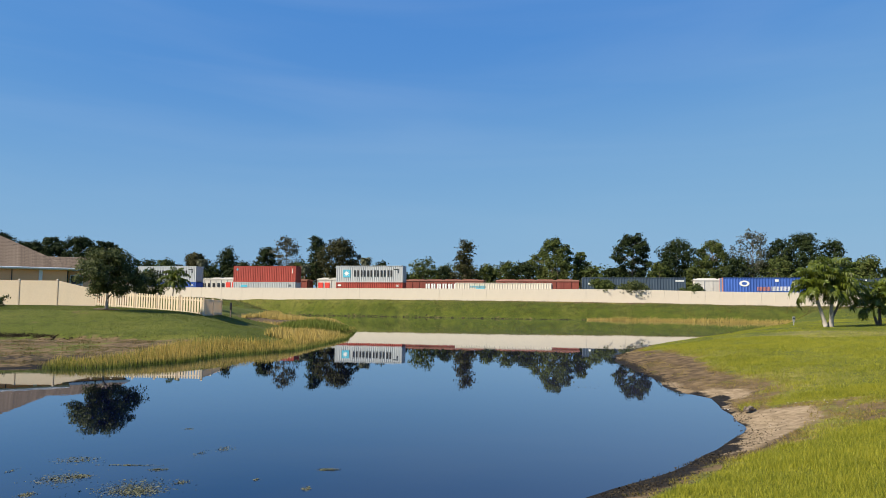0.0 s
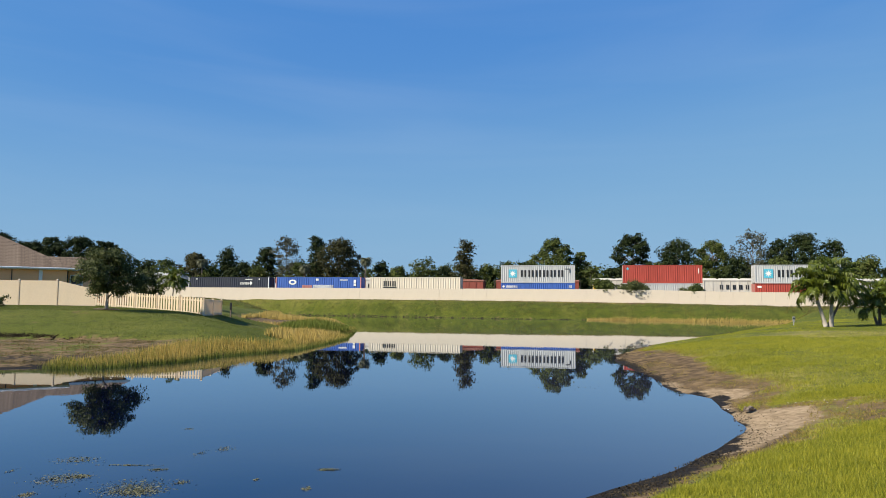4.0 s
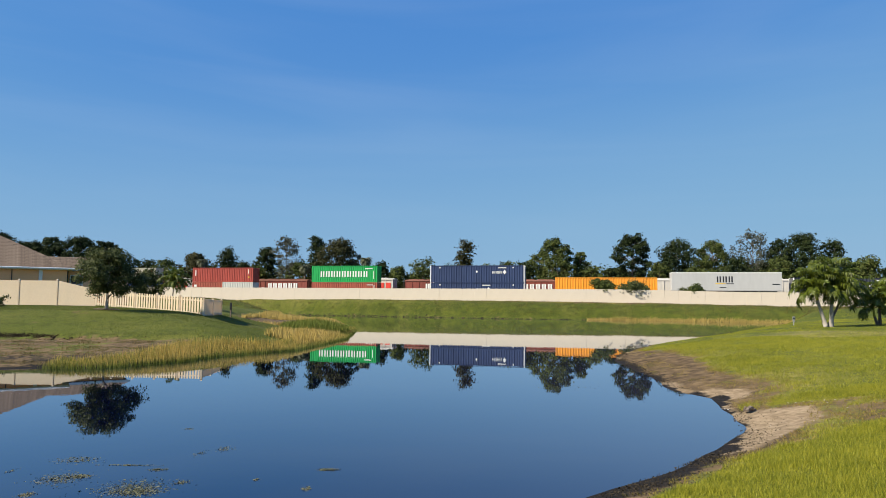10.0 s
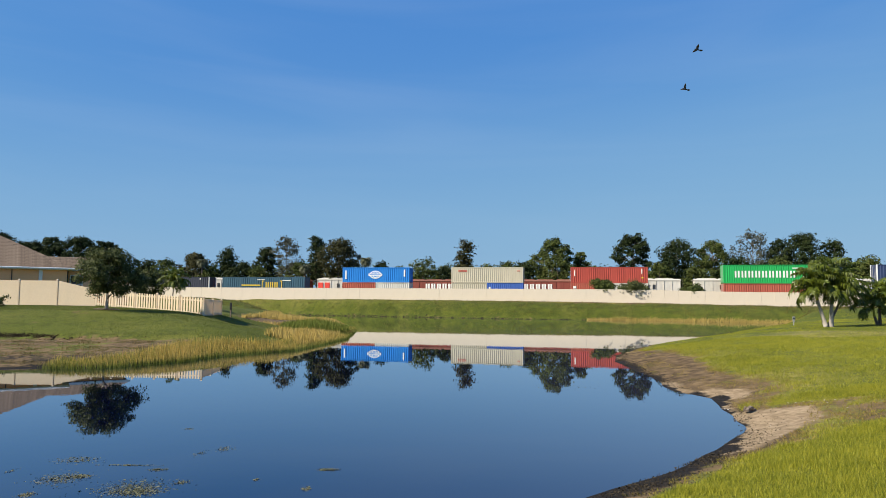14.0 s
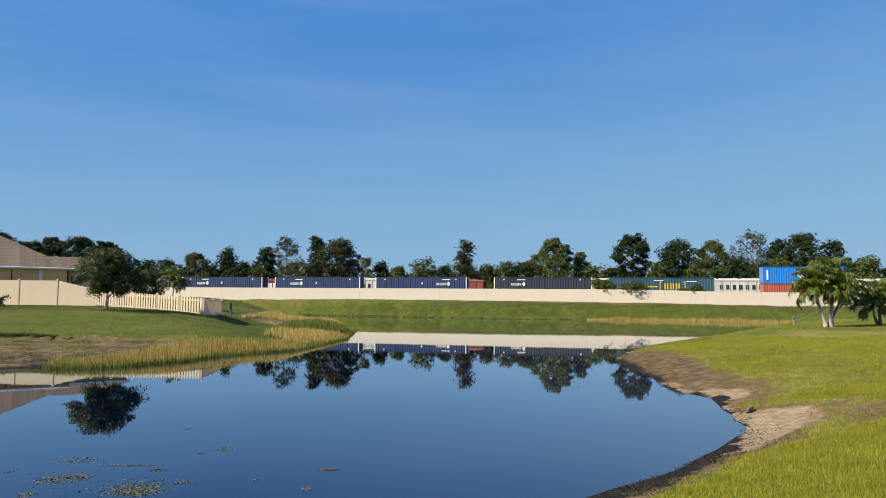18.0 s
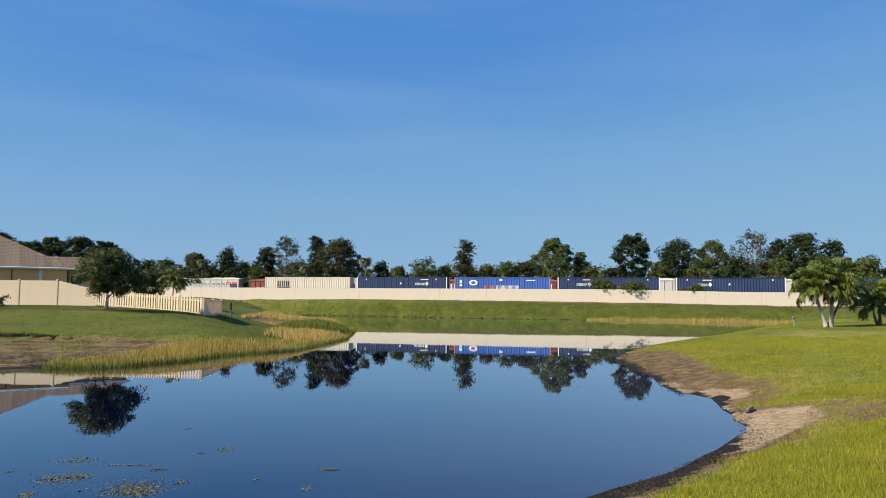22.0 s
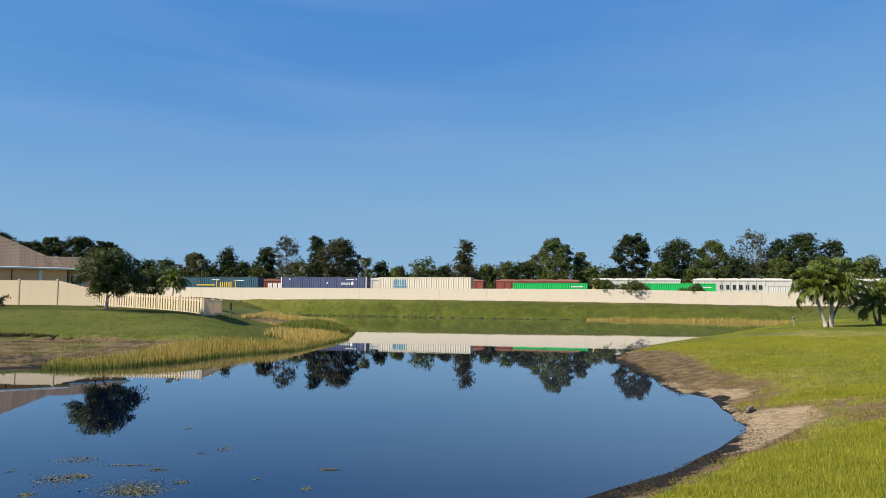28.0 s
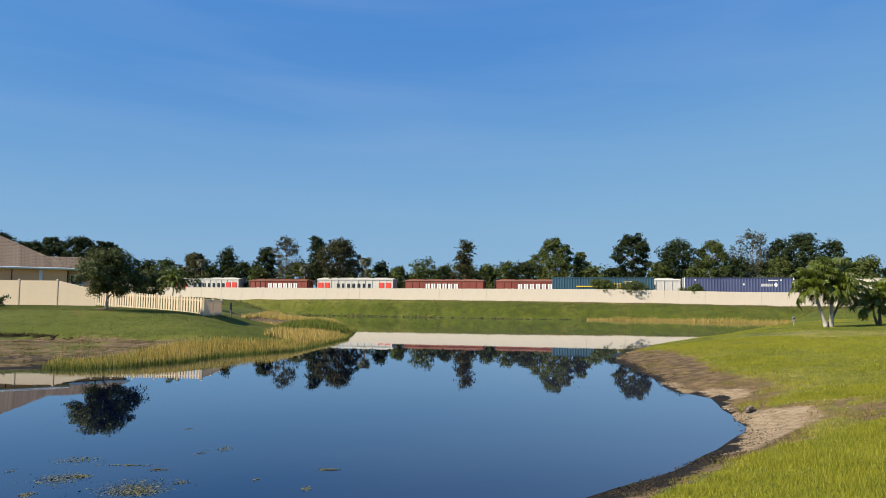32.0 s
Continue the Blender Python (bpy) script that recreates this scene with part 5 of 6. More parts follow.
for k in range(520):
    x = -170 + 330 * k / 520 + RNG.normal() * 0.7
    yy = 139 - x * 0.21 + RNG.rand() * 14
    h = 9.6 + 0.7 * math.sin(x * 0.13) + 0.8 * math.sin(x * 0.41 + 1) + RNG.rand() * 0.7
    for f in (0.25, 0.55, 0.8):
        cs.append((x + RNG.normal() * 0.6, yy, 1.2 + (h - 1.2) * f))
        rs.append(1.3 + RNG.rand() * 0.7)
woods = new("far_woods", flat_mesh("far_woods", leaves(cs, rs, 110000, 0.28, RNG), 4, M["leaf_mid"]))
tagged(woods, "belt of dense green woods far beyond the railway", "woods", kind="stuff")


# ---- palms ----
def frond_mesh(name, L, droop, leaf_len, n, material, rng, width=0.022):
    """A feather frond that rises and droops, along +x."""
    bm = bmesh.new()
    pts = []
    for i in range(9):
        f = i / 8
        pts.append((L * (f - 0.18 * droop * f * f), 0, L * (0.42 * f - 0.62 * droop * f * f)))
    tube(bm, pts, [0.022 * (1 - 0.8 * i / 8) for i in range(9)], 5)
    for i in range(n):
        f = 0.14 + 0.86 * i / n
        k = min(7, int(f * 8))
        p = Vector(pts[k]).lerp(Vector(pts[k + 1]), f * 8 - k)
        d = (Vector(pts[k + 1]) - Vector(pts[k])).normalized()
        ll = leaf_len * (0.55 + 0.7 * math.sin(math.pi * min(1, f * 0.85 + 0.1))) * (0.85 + 0.3 * rng.rand())
        for sgn in (-1, 1):
            out = (d * 0.55 + Vector((0, sgn, 0.15 + 0.25 * rng.rand()))).normalized()
            mid = p + out * ll * 0.5
            tip = p + out * ll + Vector((0, 0, -(0.3 + 0.4 * rng.rand()) * ll))
            wv = d * width
            vs = [bm.verts.new(q) for q in (p - wv * 0.5, p + wv * 0.5, mid + wv, tip, mid - wv)]
            bm.faces.new(vs)
    me = bpy.data.meshes.new(name)
    bm.to_mesh(me)
    bm.free()
    me.materials.append(material)
    return me


prng = np.random.RandomState(11)


def feather_frond(e0, L, leaf_len, rng, n=44, width=0.026):
    """A feather frond that leaves its stem at e0 degrees and bends over by its own weight, along +x; its leaflets stand in a V and hang."""
    bm = bmesh.new()
    pts, a, p = [Vector((0, 0, 0))], radians(e0), Vector((0, 0, 0))
    bend = radians(88 + 50 * rng.rand())
    for i in range(10):
        f = (i + 0.5) / 10
        ang = a - bend * f ** 1.7
        p = p + Vector((math.cos(ang), 0, math.sin(ang))) * (L / 10)
        pts.append(p.copy())
    tube(bm, pts, [0.026 * (1 - 0.85 * i / 10) for i in range(11)], 5)
    for i in range(n):
        f = 0.14 + 0.86 * i / n
        k = min(9, int(f * 10))
        q = pts[k].lerp(pts[k + 1], f * 10 - k)
        d = (pts[k + 1] - pts[k]).normalized()
        up = Vector((-d.z, 0, d.x))
        ll = leaf_len * (0.35 + 0.75 * math.sin(math.pi * min(1, f * 0.82 + 0.10))) * (0.85 + 0.3 * rng.rand())
        for sgn in (-1, 1):
            out = (d * (0.55 + 0.25 * rng.rand()) + Vector((0, sgn, 0)) + up * (0.35 * rng.rand())).normalized()
            mid = q + out * ll * 0.5
            tip = q + out * ll * 0.85 + Vector((0, 0, -(0.35 + 0.5 * rng.rand()) * ll))
            wv = (d + up * 0.4 * rng.normal()) * width
            bm.faces.new([bm.verts.new(v) for v in (q - wv * 0.4, q + wv * 0.4, mid + wv, tip, mid - wv)])
    return bm


def palm(label, x, y, stems, kind="palm_tree", group=""):
    z0 = zg(x, y)
    ob = empty(kind, pose(x, y, z0), label, "palm", group)
    for dx, dy, h, tx, ty, r, nf, sc, bark in stems:
        bm = bmesh.new()
        pts = [(dx, dy, -0.1), (dx, dy, 0.12), (dx + tx * 0.35, dy + ty * 0.35, h * 0.4), (dx + tx * 0.8, dy + ty * 0.8, h * 0.78), (dx + tx, dy + ty, h)]
        tube(bm, pts, [r * 1.6, r * 1.3, r, r * 0.85, r * 0.8], 12)
        part("trunk", bm, M[bark], ob, smooth=True)
        bm = bmesh.new()
        top = Vector((dx + tx * 1.35, dy + ty * 1.35, h + 0.85 * sc))
        tube(bm, [(dx + tx, dy + ty, h - 0.02), (dx + tx * 1.12, dy + ty * 1.12, h + 0.25 * sc), top], [r * 0.75, r * 0.8, r * 0.35], 10)
        part("crownshaft", bm, M["shaft"], ob, "yellow-green crownshaft", smooth=True)
        for k in range(nf):
            f = k / nf
            e0 = 100 - 98 * f ** 1.1 + prng.normal() * 7
            part("frond", feather_frond(e0, (2.15 - 0.35 * f) * sc * (0.85 + 0.3 * prng.rand()), 0.52 * sc, prng), M["frond"], ob,
                 m=Matrix.Translation(top - Vector((0, 0, 0.3 * sc * f))) @ pose(0, 0, 0, 0, 0, k * 137.5 + prng.rand() * 30))
    return ob


palm("multi-trunk palm with pale trunks and arching green fronds", 25.9, 45.8, [(-0.16, 0, 1.80, -0.45, 0.05, 0.12, 28, 1.0, "pale_bark"), (0.26, 0.05, 1.98, 0.15, 0.1, 0.125, 30, 1.07, "pale_bark"), (0.32, 0.45, 1.70, 0.90, 0.2, 0.09, 22, 0.98, "bark")])
palm("low clumping palm with drooping dark fronds", 30.2, 47.6, [(0.2, 0, 0.6, -0.2, 0, 0.1, 13, 0.85, "bark"), (0.55, 0.3, 1.15, 0.1, 0.1, 0.1, 14, 0.9, "bark"), (0.9, 0, 0.7, 0.2, -0.1, 0.1, 13, 0.85, "bark"), (1.3, 0.2, 1.2, 0.35, 0.1, 0.1, 14, 0.9, "bark"), (1.8, 0, 0.7, 0.4, 0, 0.1, 13, 0.85, "bark"), (2.3, 0.2, 1.1, 0.3, 0.1, 0.1, 13, 0.9, "bark")])
palm("small palm beyond the picket fence", -27.7, 69.5, [(0, 0, 1.55, 0.15, 0, 0.08, 20, 0.95, "pale_bark")])
FAN = frond_mesh("far_frond", 1.5, 1.3, 0.5, 16, M["frond_far"], prng, 0.05)
for x, y, top in ((-26.2, 128, 8.4), (-47.4, 133, 9.6), (-14.8, 128.5, 9.9)):
    ob = empty("cabbage_palm", pose(x, y, 1.4), "tall cabbage palm among the far trees", "palm", "palms beyond the railway")
    h = top - 1.4
    bm = bmesh.new()
    tube(bm, [(0, 0, -0.1), (0.1, 0, h * 0.5), (0.15, 0, h)], [0.2, 0.16, 0.15], 8)
    part("trunk", bm, M["bark"], ob, smooth=True)
    for k in range(22):
        f = new("frond", FAN)
        f.parent = ob
        f.matrix_basis = pose(0.15, 0, h) @ pose(0, 0, 0, 0, 0, k * 137.5) @ pose(0, 0, 0, 0, 50 - 95 * (1 - k / 22))


# ---- blades of grass and reeds ----
def blades(points, heights, widths, lean, rng, simple=False):
    """Bent three-cornered blades: two triangles each, loose."""
    n = len(points)
    a = rng.rand(n) * math.tau
    t = np.stack([np.cos(a), np.sin(a), np.zeros(n)], 1) * widths[:, None] * 0.5
    b = rng.rand(n) * math.tau
    o = np.stack([np.cos(b), np.sin(b), np.zeros(n)], 1) * (heights * lean * (0.3 + rng.rand(n)))[:, None]
    up = np.stack([np.zeros(n), np.zeros(n), heights], 1)
    if simple:
        return np.stack([points - t, points + t, points + up + o], 1).reshape(-1, 3)
    mid = points + up * 0.55 + o * 0.35
    q = np.stack([points - t, points + t, mid + t * 0.8, points + up + o, mid - t * 0.8], 1)
    return q.reshape(-1, 3)


def scatter(n, x0, x1, y0, y1, rng, keep):
    x, y = x0 + (x1 - x0) * rng.rand(n), y0 + (y1 - y0) * rng.rand(n)
    k = keep(x, y, rng.rand(n))
    return x[k], y[k]


grng = np.random.RandomState(21)


def lawn(x, y, r):
    d = shore_distance(x, y)
    pale = (x > PALE_X) & (np.abs(y - PALE_Y - 0.6 * waves(x, y, 0.5, 60)) < PALE_W)
    return (d > 0.25 + (0.5 + 0.25 * waves(x, y, 2.1, 66)) * (1 - step(11.2, 12.6, y))) & ~(pale & (r < 0.85)) & (r + 0.22 * waves(x, y, 2.4, 61) + 0.2 * waves(x, y, 7.0, 69) > bare_amount(x, y, d) * 1.6) & (d < 26)


sets = []
for n, x0, x1, y0, y1, h, w in ((300000, 1.5, 10, 6.5, 13, 0.12, 0.0075), (220000, 4, 15, 13, 18, 0.10, 0.009), (350000, 6, 24, 18, 36, 0.10, 0.013), (170000, 9, 46, 36, 80, 0.075, 0.022)):
    x, y = scatter(n, x0, x1, y0, y1, grng, lawn)
    clump = 0.68 + 0.42 * np.clip(waves(x, y, 1.9, 31) + 0.6 * waves(x, y, 5.0, 32), -0.5, 1)
    hh = h * clump * (0.5 + 0.8 * grng.rand(len(x)))
    sets.append(blades(np.stack([x, y, ground_z(x, y) - 0.01], 1), hh, np.full(len(x), w) * (0.6 + 0.8 * grng.rand(len(x))), 0.5, grng, True))
tagged(new("lawn_grass", flat_mesh("lawn_grass", np.concatenate(sets), 3, M["grass"])), "bright yellow-green rough lawn grass on the bank", "grass", kind="stuff")


def dead_grass(x, y, r):
    d = shore_distance(x, y)
    b = bare_amount(x, y, d)
    return (d > 0.2) & (d < 6) & (r < np.clip(0.9 - np.abs(b - 0.5) * 1.9, 0.0, 1) * np.clip(0.45 + 0.55 * waves(x, y, 2.2, 62), 0, 1))


x, y = scatter(170000, 4.5, 15, 12, 40, grng, dead_grass)
tagged(new("dead_grass", flat_mesh("dead_grass", blades(np.stack([x, y, ground_z(x, y) - 0.005], 1), 0.025 + 0.055 * grng.rand(len(x)), np.full(len(x), 0.013), 0.9, grng, True), 3, M["straw"])), "sparse brown and yellow dead grass on the bare bank", "grass", kind="stuff")


x, y = scatter(330000, 2.5, 15, 9.5, 40, grng, lambda x, y, r: (shore_distance(x, y) > 0.3) & (shore_distance(x, y) < 6) & (r < np.clip(1.0 - np.abs(bare_amount(x, y, shore_distance(x, y)) - 0.42) * 2.2, 0, 1) * np.clip(0.5 + 0.6 * waves(x, y, 2.6, 71) + 0.4 * waves(x, y, 8.0, 72), 0, 1)))
tagged(new("shore_weeds", flat_mesh("shore_weeds", blades(np.stack([x, y, ground_z(x, y) - 0.005], 1), 0.018 + 0.035 * grng.rand(len(x)), np.full(len(x), 0.014), 1.1, grng, True), 3,
      mat("shore_weed", (0.075, 0.080, 0.010), (0.40, 0.33, 0.045), rough=0.7, spec=0.2, scale=0.7, fine=3, island=0.7, translucent=0.3))), "low yellow-olive weeds fringing the bare shore", "grass", kind="stuff")
x, y = scatter(90000, -30, -12, 24.5, 37, grng, lambda x, y, r: (shore_distance(x, y) > 0.05) & (bare_amount(x, y, shore_distance(x, y)) > 0.25) & (r < np.clip(0.12 + 0.75 * waves(x, y * 2.2, 1.6, 67) + 0.5 * waves(x, y, 5.0, 68), 0, 0.9)))
tagged(new("dead_grass", flat_mesh("dead_grass", blades(np.stack([x, y, ground_z(x, y) - 0.005], 1), 0.03 + 0.07 * grng.rand(len(x)), np.full(len(x), 0.018), 0.8, grng, True), 3,
      mat("mud_weeds", (0.050, 0.052, 0.014), (0.26, 0.19, 0.075), rough=0.8, spec=0.2, scale=0.5, fine=2.5, island=0.6, translucent=0.2))), "brown and olive weeds on the mud flat", "grass", kind="stuff")


def reed_bed(name, n, x0, x1, y0, y1, keep, h, w, material, label):
    x, y = scatter(n, x0, x1, y0, y1, grng, keep)
    hh = h * (0.5 + 0.65 * grng.rand(len(x))) * (0.88 + 0.2 * waves(x, y, 0.9, 33))
    v = blades(np.stack([x, y, np.maximum(ground_z(x, y), -0.25)], 1), hh, np.full(len(x), w) * (0.6 + 0.8 * grng.rand(len(x))), 0.14, grng)
    tagged(new(name, flat_mesh(name, v, 5, material)), label, "reeds", kind="stuff")


def left_margin(x, y, r):
    d = shore_distance(x, y)
    return (d > -0.55) & (d < 2.0 + 0.9 * waves(x, y, 0.5, 40) + 0.07 * (x + 12)) & (x < -5) & (x > -15.4) & (y < 60)


reed_bed("shore_reeds", 210000, -19, -5, 24, 60, lambda x, y, r: left_margin(x, y, r) & (r < 0.14 + 0.5 * (1 - step(-14.5, -10.0, x)) + 0.35 * waves(x, y, 0.6, 41)), 0.37, 0.013, M["reed_green"], "green reeds standing along the pond margin")
reed_bed("golden_reeds", 210000, -19, -5, 24, 60, lambda x, y, r: left_margin(x, y, r) & (r < 0.72 - 0.36 * (1 - step(-14.5, -10.0, x)) - 0.4 * waves(x, y, 0.6, 41)), 0.42, 0.012, M["reed_margin"], "golden dry reeds standing along the pond margin")
reed_bed("golden_reeds", 120000, -28, -6, 39, 98, lambda x, y, r: (shore_distance(x, y) > -0.6) & (shore_distance(x, y) < 10) & (((r < step(-14.2, -10.6, x + 0.5 * waves(x, y, 1.1, 70))) & (y < 44.5) & (ground_z(x, y) < 0.26)) | ((x > -10.2) & (y < 58)) | ((y > 56) & (np.hypot((x + 16.8) / 3.2, (y - 60.5) / 4.5) > 1))) & (ground_z(x, y) < 0.7) & (bare_amount(x, y, shore_distance(x, y)) < 0.7), 0.50, 0.04, M["reed_gold"], "golden dry reeds on the low spit")
reed_bed("shore_reeds", 24000, -14.5, -6.5, 48, 58, lambda x, y, r: (shore_distance(x, y) > -0.5) & (np.hypot((x + 9.9) / 2.6, (y - 53.2) / 4.2) < 1), 0.85, 0.022, M["reed_green"], "tall green reeds on the low spit")
reed_bed("golden_reeds", 90000, 20, 46, 82, 97, lambda x, y, r: (shore_distance(x, y) > -0.7) & (shore_distance(x, y) < 0.3) & (y + x * 0.214 > 86), 0.42, 0.03, M["reed_gold"], "golden dry reeds at the foot of the far bank")


def bank(x, y, r):
    n = y + x * math.tan(radians(TRACK))
    d = shore_distance(x, y)
    return (d > 0.3) & (n < 105.2) & (n > 86) & (r > 0.95 * bare_amount(x, y, d))


x, y = scatter(250000, -46, 60, 80, 118, grng, bank)
tagged(new("bank_grass", flat_mesh("bank_grass", blades(np.stack([x, y, ground_z(x, y) - 0.02], 1), (0.04 + 0.09 * grng.rand(len(x))) * (1 + 1.1 * np.clip(waves(x * 0.5, y, 3.1, 34) + 0.6 * waves(x, y, 8.0, 35), 0, 1.2)), np.full(len(x), 0.06), 0.6, grng, True), 3,
      mat("bank_blades", (0.020, 0.028, 0.005), (0.215, 0.180, 0.030), rough=0.6, scale=0.5, fine=2.2, island=0.7, translucent=0.3))), "rough green grass on the far bank", "grass", kind="stuff")


def near_left(x, y, r):
    d = shore_distance(x, y)
    b = bare_amount(x, y, d)
    return (d > 2.0) & (r > b * 1.2) & ~((x > -12.5) & (y > 39) & (ground_z(x, y) < 0.42)) & ((y > 35.2) | (b < 0.2) | (waves(x, y, 1.3, 63) + 0.5 * waves(x, y, 4.0, 65) > 0.35))


x, y = scatter(210000, -40, -9, 27, 56, grng, near_left)
tagged(new("lawn_grass", flat_mesh("lawn_grass", blades(np.stack([x, y, ground_z(x, y) - 0.01], 1), 0.03 + 0.055 * grng.rand(len(x)), np.full(len(x), 0.021), 0.6, grng, True), 3,
      mat("mown_blades", (0.046, 0.080, 0.006), (0.170, 0.180, 0.019), rough=0.55, scale=0.5, fine=2.2, island=0.6, translucent=0.3))), "mown green lawn sloping down from the fence", "grass", kind="stuff")

# ---- pond weed, stones, markers ----
wr = np.random.RandomState(3)
v = []
for cx, cy, rx, ry, n in ((-4.49, 10.14, 0.47, 0.36, 260), (-4.35, 9.95, 0.28, 0.16, 150), (-5.84, 10.62, 0.33, 0.30, 130), (-5.6, 10.75, 0.14, 0.1, 60), (-6.19, 11.82, 0.32, 0.22, 70), (-5.13, 11.48, 0.42, 0.03, 40), (-4.59, 11.21, 0.13, 0.07, 30), (-3.91, 10.47, 0.09, 0.1, 24), (-3.99, 12.75, 0.13, 0.2, 26),
                          (-4.32, 12.36, 0.08, 0.2, 10), (-2.84, 10.65, 0.04, 0.05, 10), (-1.97, 10.19, 0.07, 0.09, 20), (-1.86, 11.3, 0.14, 0.06, 60), (-5.82, 9.77, 0.10, 0.1, 40), (-6.87, 11.07, 0.05, 0.1, 10), (-5.36, 14.62, 0.09, 0.08, 10), (4.0, 22, 0.9, 0.5, 20)):
    for _ in range(n * 6):
        p = np.array([cx + wr.normal() * rx * 0.55, cy + wr.normal() * ry * 0.6, 0.003 + wr.rand() * 0.006])
        a, s = wr.normal() * 0.7, 0.003 + 0.011 * wr.rand() ** 2
        t = np.array([math.cos(a) * s * 2.3, math.sin(a) * s * 2.3, wr.normal() * 0.002])
        b = np.array([-math.sin(a) * s * 0.3, math.cos(a) * s * 0.3, wr.normal() * 0.002])
        v += [p - t, p - b, p + t, p + b]
tagged(new("pond_weed", flat_mesh("pond_weed", np.array(v), 4, M["weed"])), "drab floating weed on the pond surface", "weed", kind="stuff")


x, y = scatter(330000, 1.5, 9.5, 8.5, 36, grng, lambda x, y, r: (shore_distance(x, y) > -0.02 - 0.32 * np.clip(waves(x, y * 0.5, 3.0, 64) - 0.35, 0, 1) * np.maximum(step(21, 23, y), 1 - step(11.5, 12.5, y))) & (shore_distance(x, y) < 1.0) & (r < np.clip(1.1 - np.abs(shore_distance(x, y) - 0.2) * 1.5 - 0.75 * step(13, 15, y) + 0.35 * step(22, 24, y), 0.03, 1) * (0.6 + 0.5 * waves(x, y, 2.2, 51))))
n = len(x)
a, sz = grng.rand(n) * math.tau, 0.004 + 0.018 * grng.rand(n) ** 2 + 0.014 * (grng.rand(n) > 0.95)
c = np.stack([x, y, np.maximum(ground_z(x, y), 0) + 0.003 + 0.012 * grng.rand(n) ** 2], 1)
t = np.stack([np.cos(a) * sz, np.sin(a) * sz, grng.normal(size=n) * 0.006], 1)
b = np.stack([-np.sin(a) * sz * 0.5, np.cos(a) * sz * 0.5, grng.normal(size=n) * 0.008], 1)
tagged(new("shore_debris", flat_mesh("shore_debris", np.stack([c - t, c - b, c + t, c + b], 1).reshape(-1, 3), 4,
       mat("rotting_weed", (0.006, 0.005, 0.004), (0.066, 0.051, 0.031), rough=0.9, spec=0.2, island=0.8))), "black rotting weed and twigs along the wet shore", "debris", kind="stuff")


# crumbling edge of turf on the eroded ledge
n = 3600
x = -25 + 5.4 * grng.rand(n) + 6 * (grng.rand(n) > 0.93) * grng.rand(n)
y = 34.95 + 0.12 * grng.normal(size=n) - 0.35 * waves(x, np.full(n, 35.0), 0.8, 4)
a, sz = grng.rand(n) * math.tau, 0.012 + 0.04 * grng.rand(n) ** 2
c = np.stack([x, y, ground_z(x, y) + sz * 0.4], 1)
t = np.stack([np.cos(a) * sz, np.sin(a) * sz, np.zeros(n)], 1)
b = np.stack([grng.normal(size=n) * 0.01, grng.normal(size=n) * 0.01, sz * 0.8], 1)
tagged(new("turf_edge", flat_mesh("turf_edge", np.stack([c - t, c - b, c + t, c + b], 1).reshape(-1, 3), 4,
       mat("turf_soil", (0.022, 0.016, 0.011), (0.10, 0.075, 0.045), rough=0.95, spec=0.1, island=0.8))), "dark crumbling turf edge on the eroded bank", "soil", kind="stuff")
# ring of bark mulch round the young oak
n = 900
a, rr = grng.rand(n) * math.tau, 0.75 * np.sqrt(grng.rand(n))
x, y = -21.4 + rr * np.cos(a), 43.4 + rr * np.sin(a)
a, sz = grng.rand(n) * math.tau, 0.025 + 0.045 * grng.rand(n)
c = np.stack([x, y, ground_z(x, y) + 0.05 + 0.04 * grng.rand(n)], 1)
t = np.stack([np.cos(a) * sz, np.sin(a) * sz, grng.normal(size=n) * 0.015], 1)
b = np.stack([-np.sin(a) * sz * 0.5, np.cos(a) * sz * 0.5, grng.normal(size=n) * 0.02], 1)
tagged(new("mulch", flat_mesh("mulch", np.stack([c - t, c - b, c + t, c + b], 1).reshape(-1, 3), 4,
       mat("bark_mulch", (0.10, 0.075, 0.05), (0.34, 0.28, 0.21), rough=0.95, spec=0.1, island=0.8))), "ring of pale bark mulch round the young oak", "mulch", kind="stuff")
# crumbs of soil and dead stalks on the bare shore
x, y = scatter(45000, 4, 13, 12, 36, grng, lambda x, y, r: (shore_distance(x, y) > 0.15) & (shore_distance(x, y) < 5.5) & (r < bare_amount(x, y, shore_distance(x, y)) * np.clip(0.8 * waves(x, y, 2.7, 52) + 0.5 * waves(x, y, 7.0, 53), 0.015, 0.7)))
n = len(x)
a, sz = grng.rand(n) * math.tau, 0.004 + 0.013 * grng.rand(n) ** 3
c = np.stack([x, y, ground_z(x, y) + sz * 0.6], 1)
t = np.stack([np.cos(a) * sz, np.sin(a) * sz, np.zeros(n)], 1)
b = np.stack([grng.normal(size=n) * 0.004, grng.normal(size=n) * 0.004, sz * (0.5 + 0.7 * grng.rand(n))], 1)
tagged(new("soil_crumbs", flat_mesh("soil_crumbs", np.stack([c - t, c - b, c + t, c + b], 1).reshape(-1, 3), 4,
       mat("soil_crumb", (0.07, 0.052, 0.032), (0.30, 0.235, 0.15), rough=0.95, spec=0.1, island=0.85))), "crumbs of brown soil and dead stalks on the bare shore", "soil", kind="stuff")


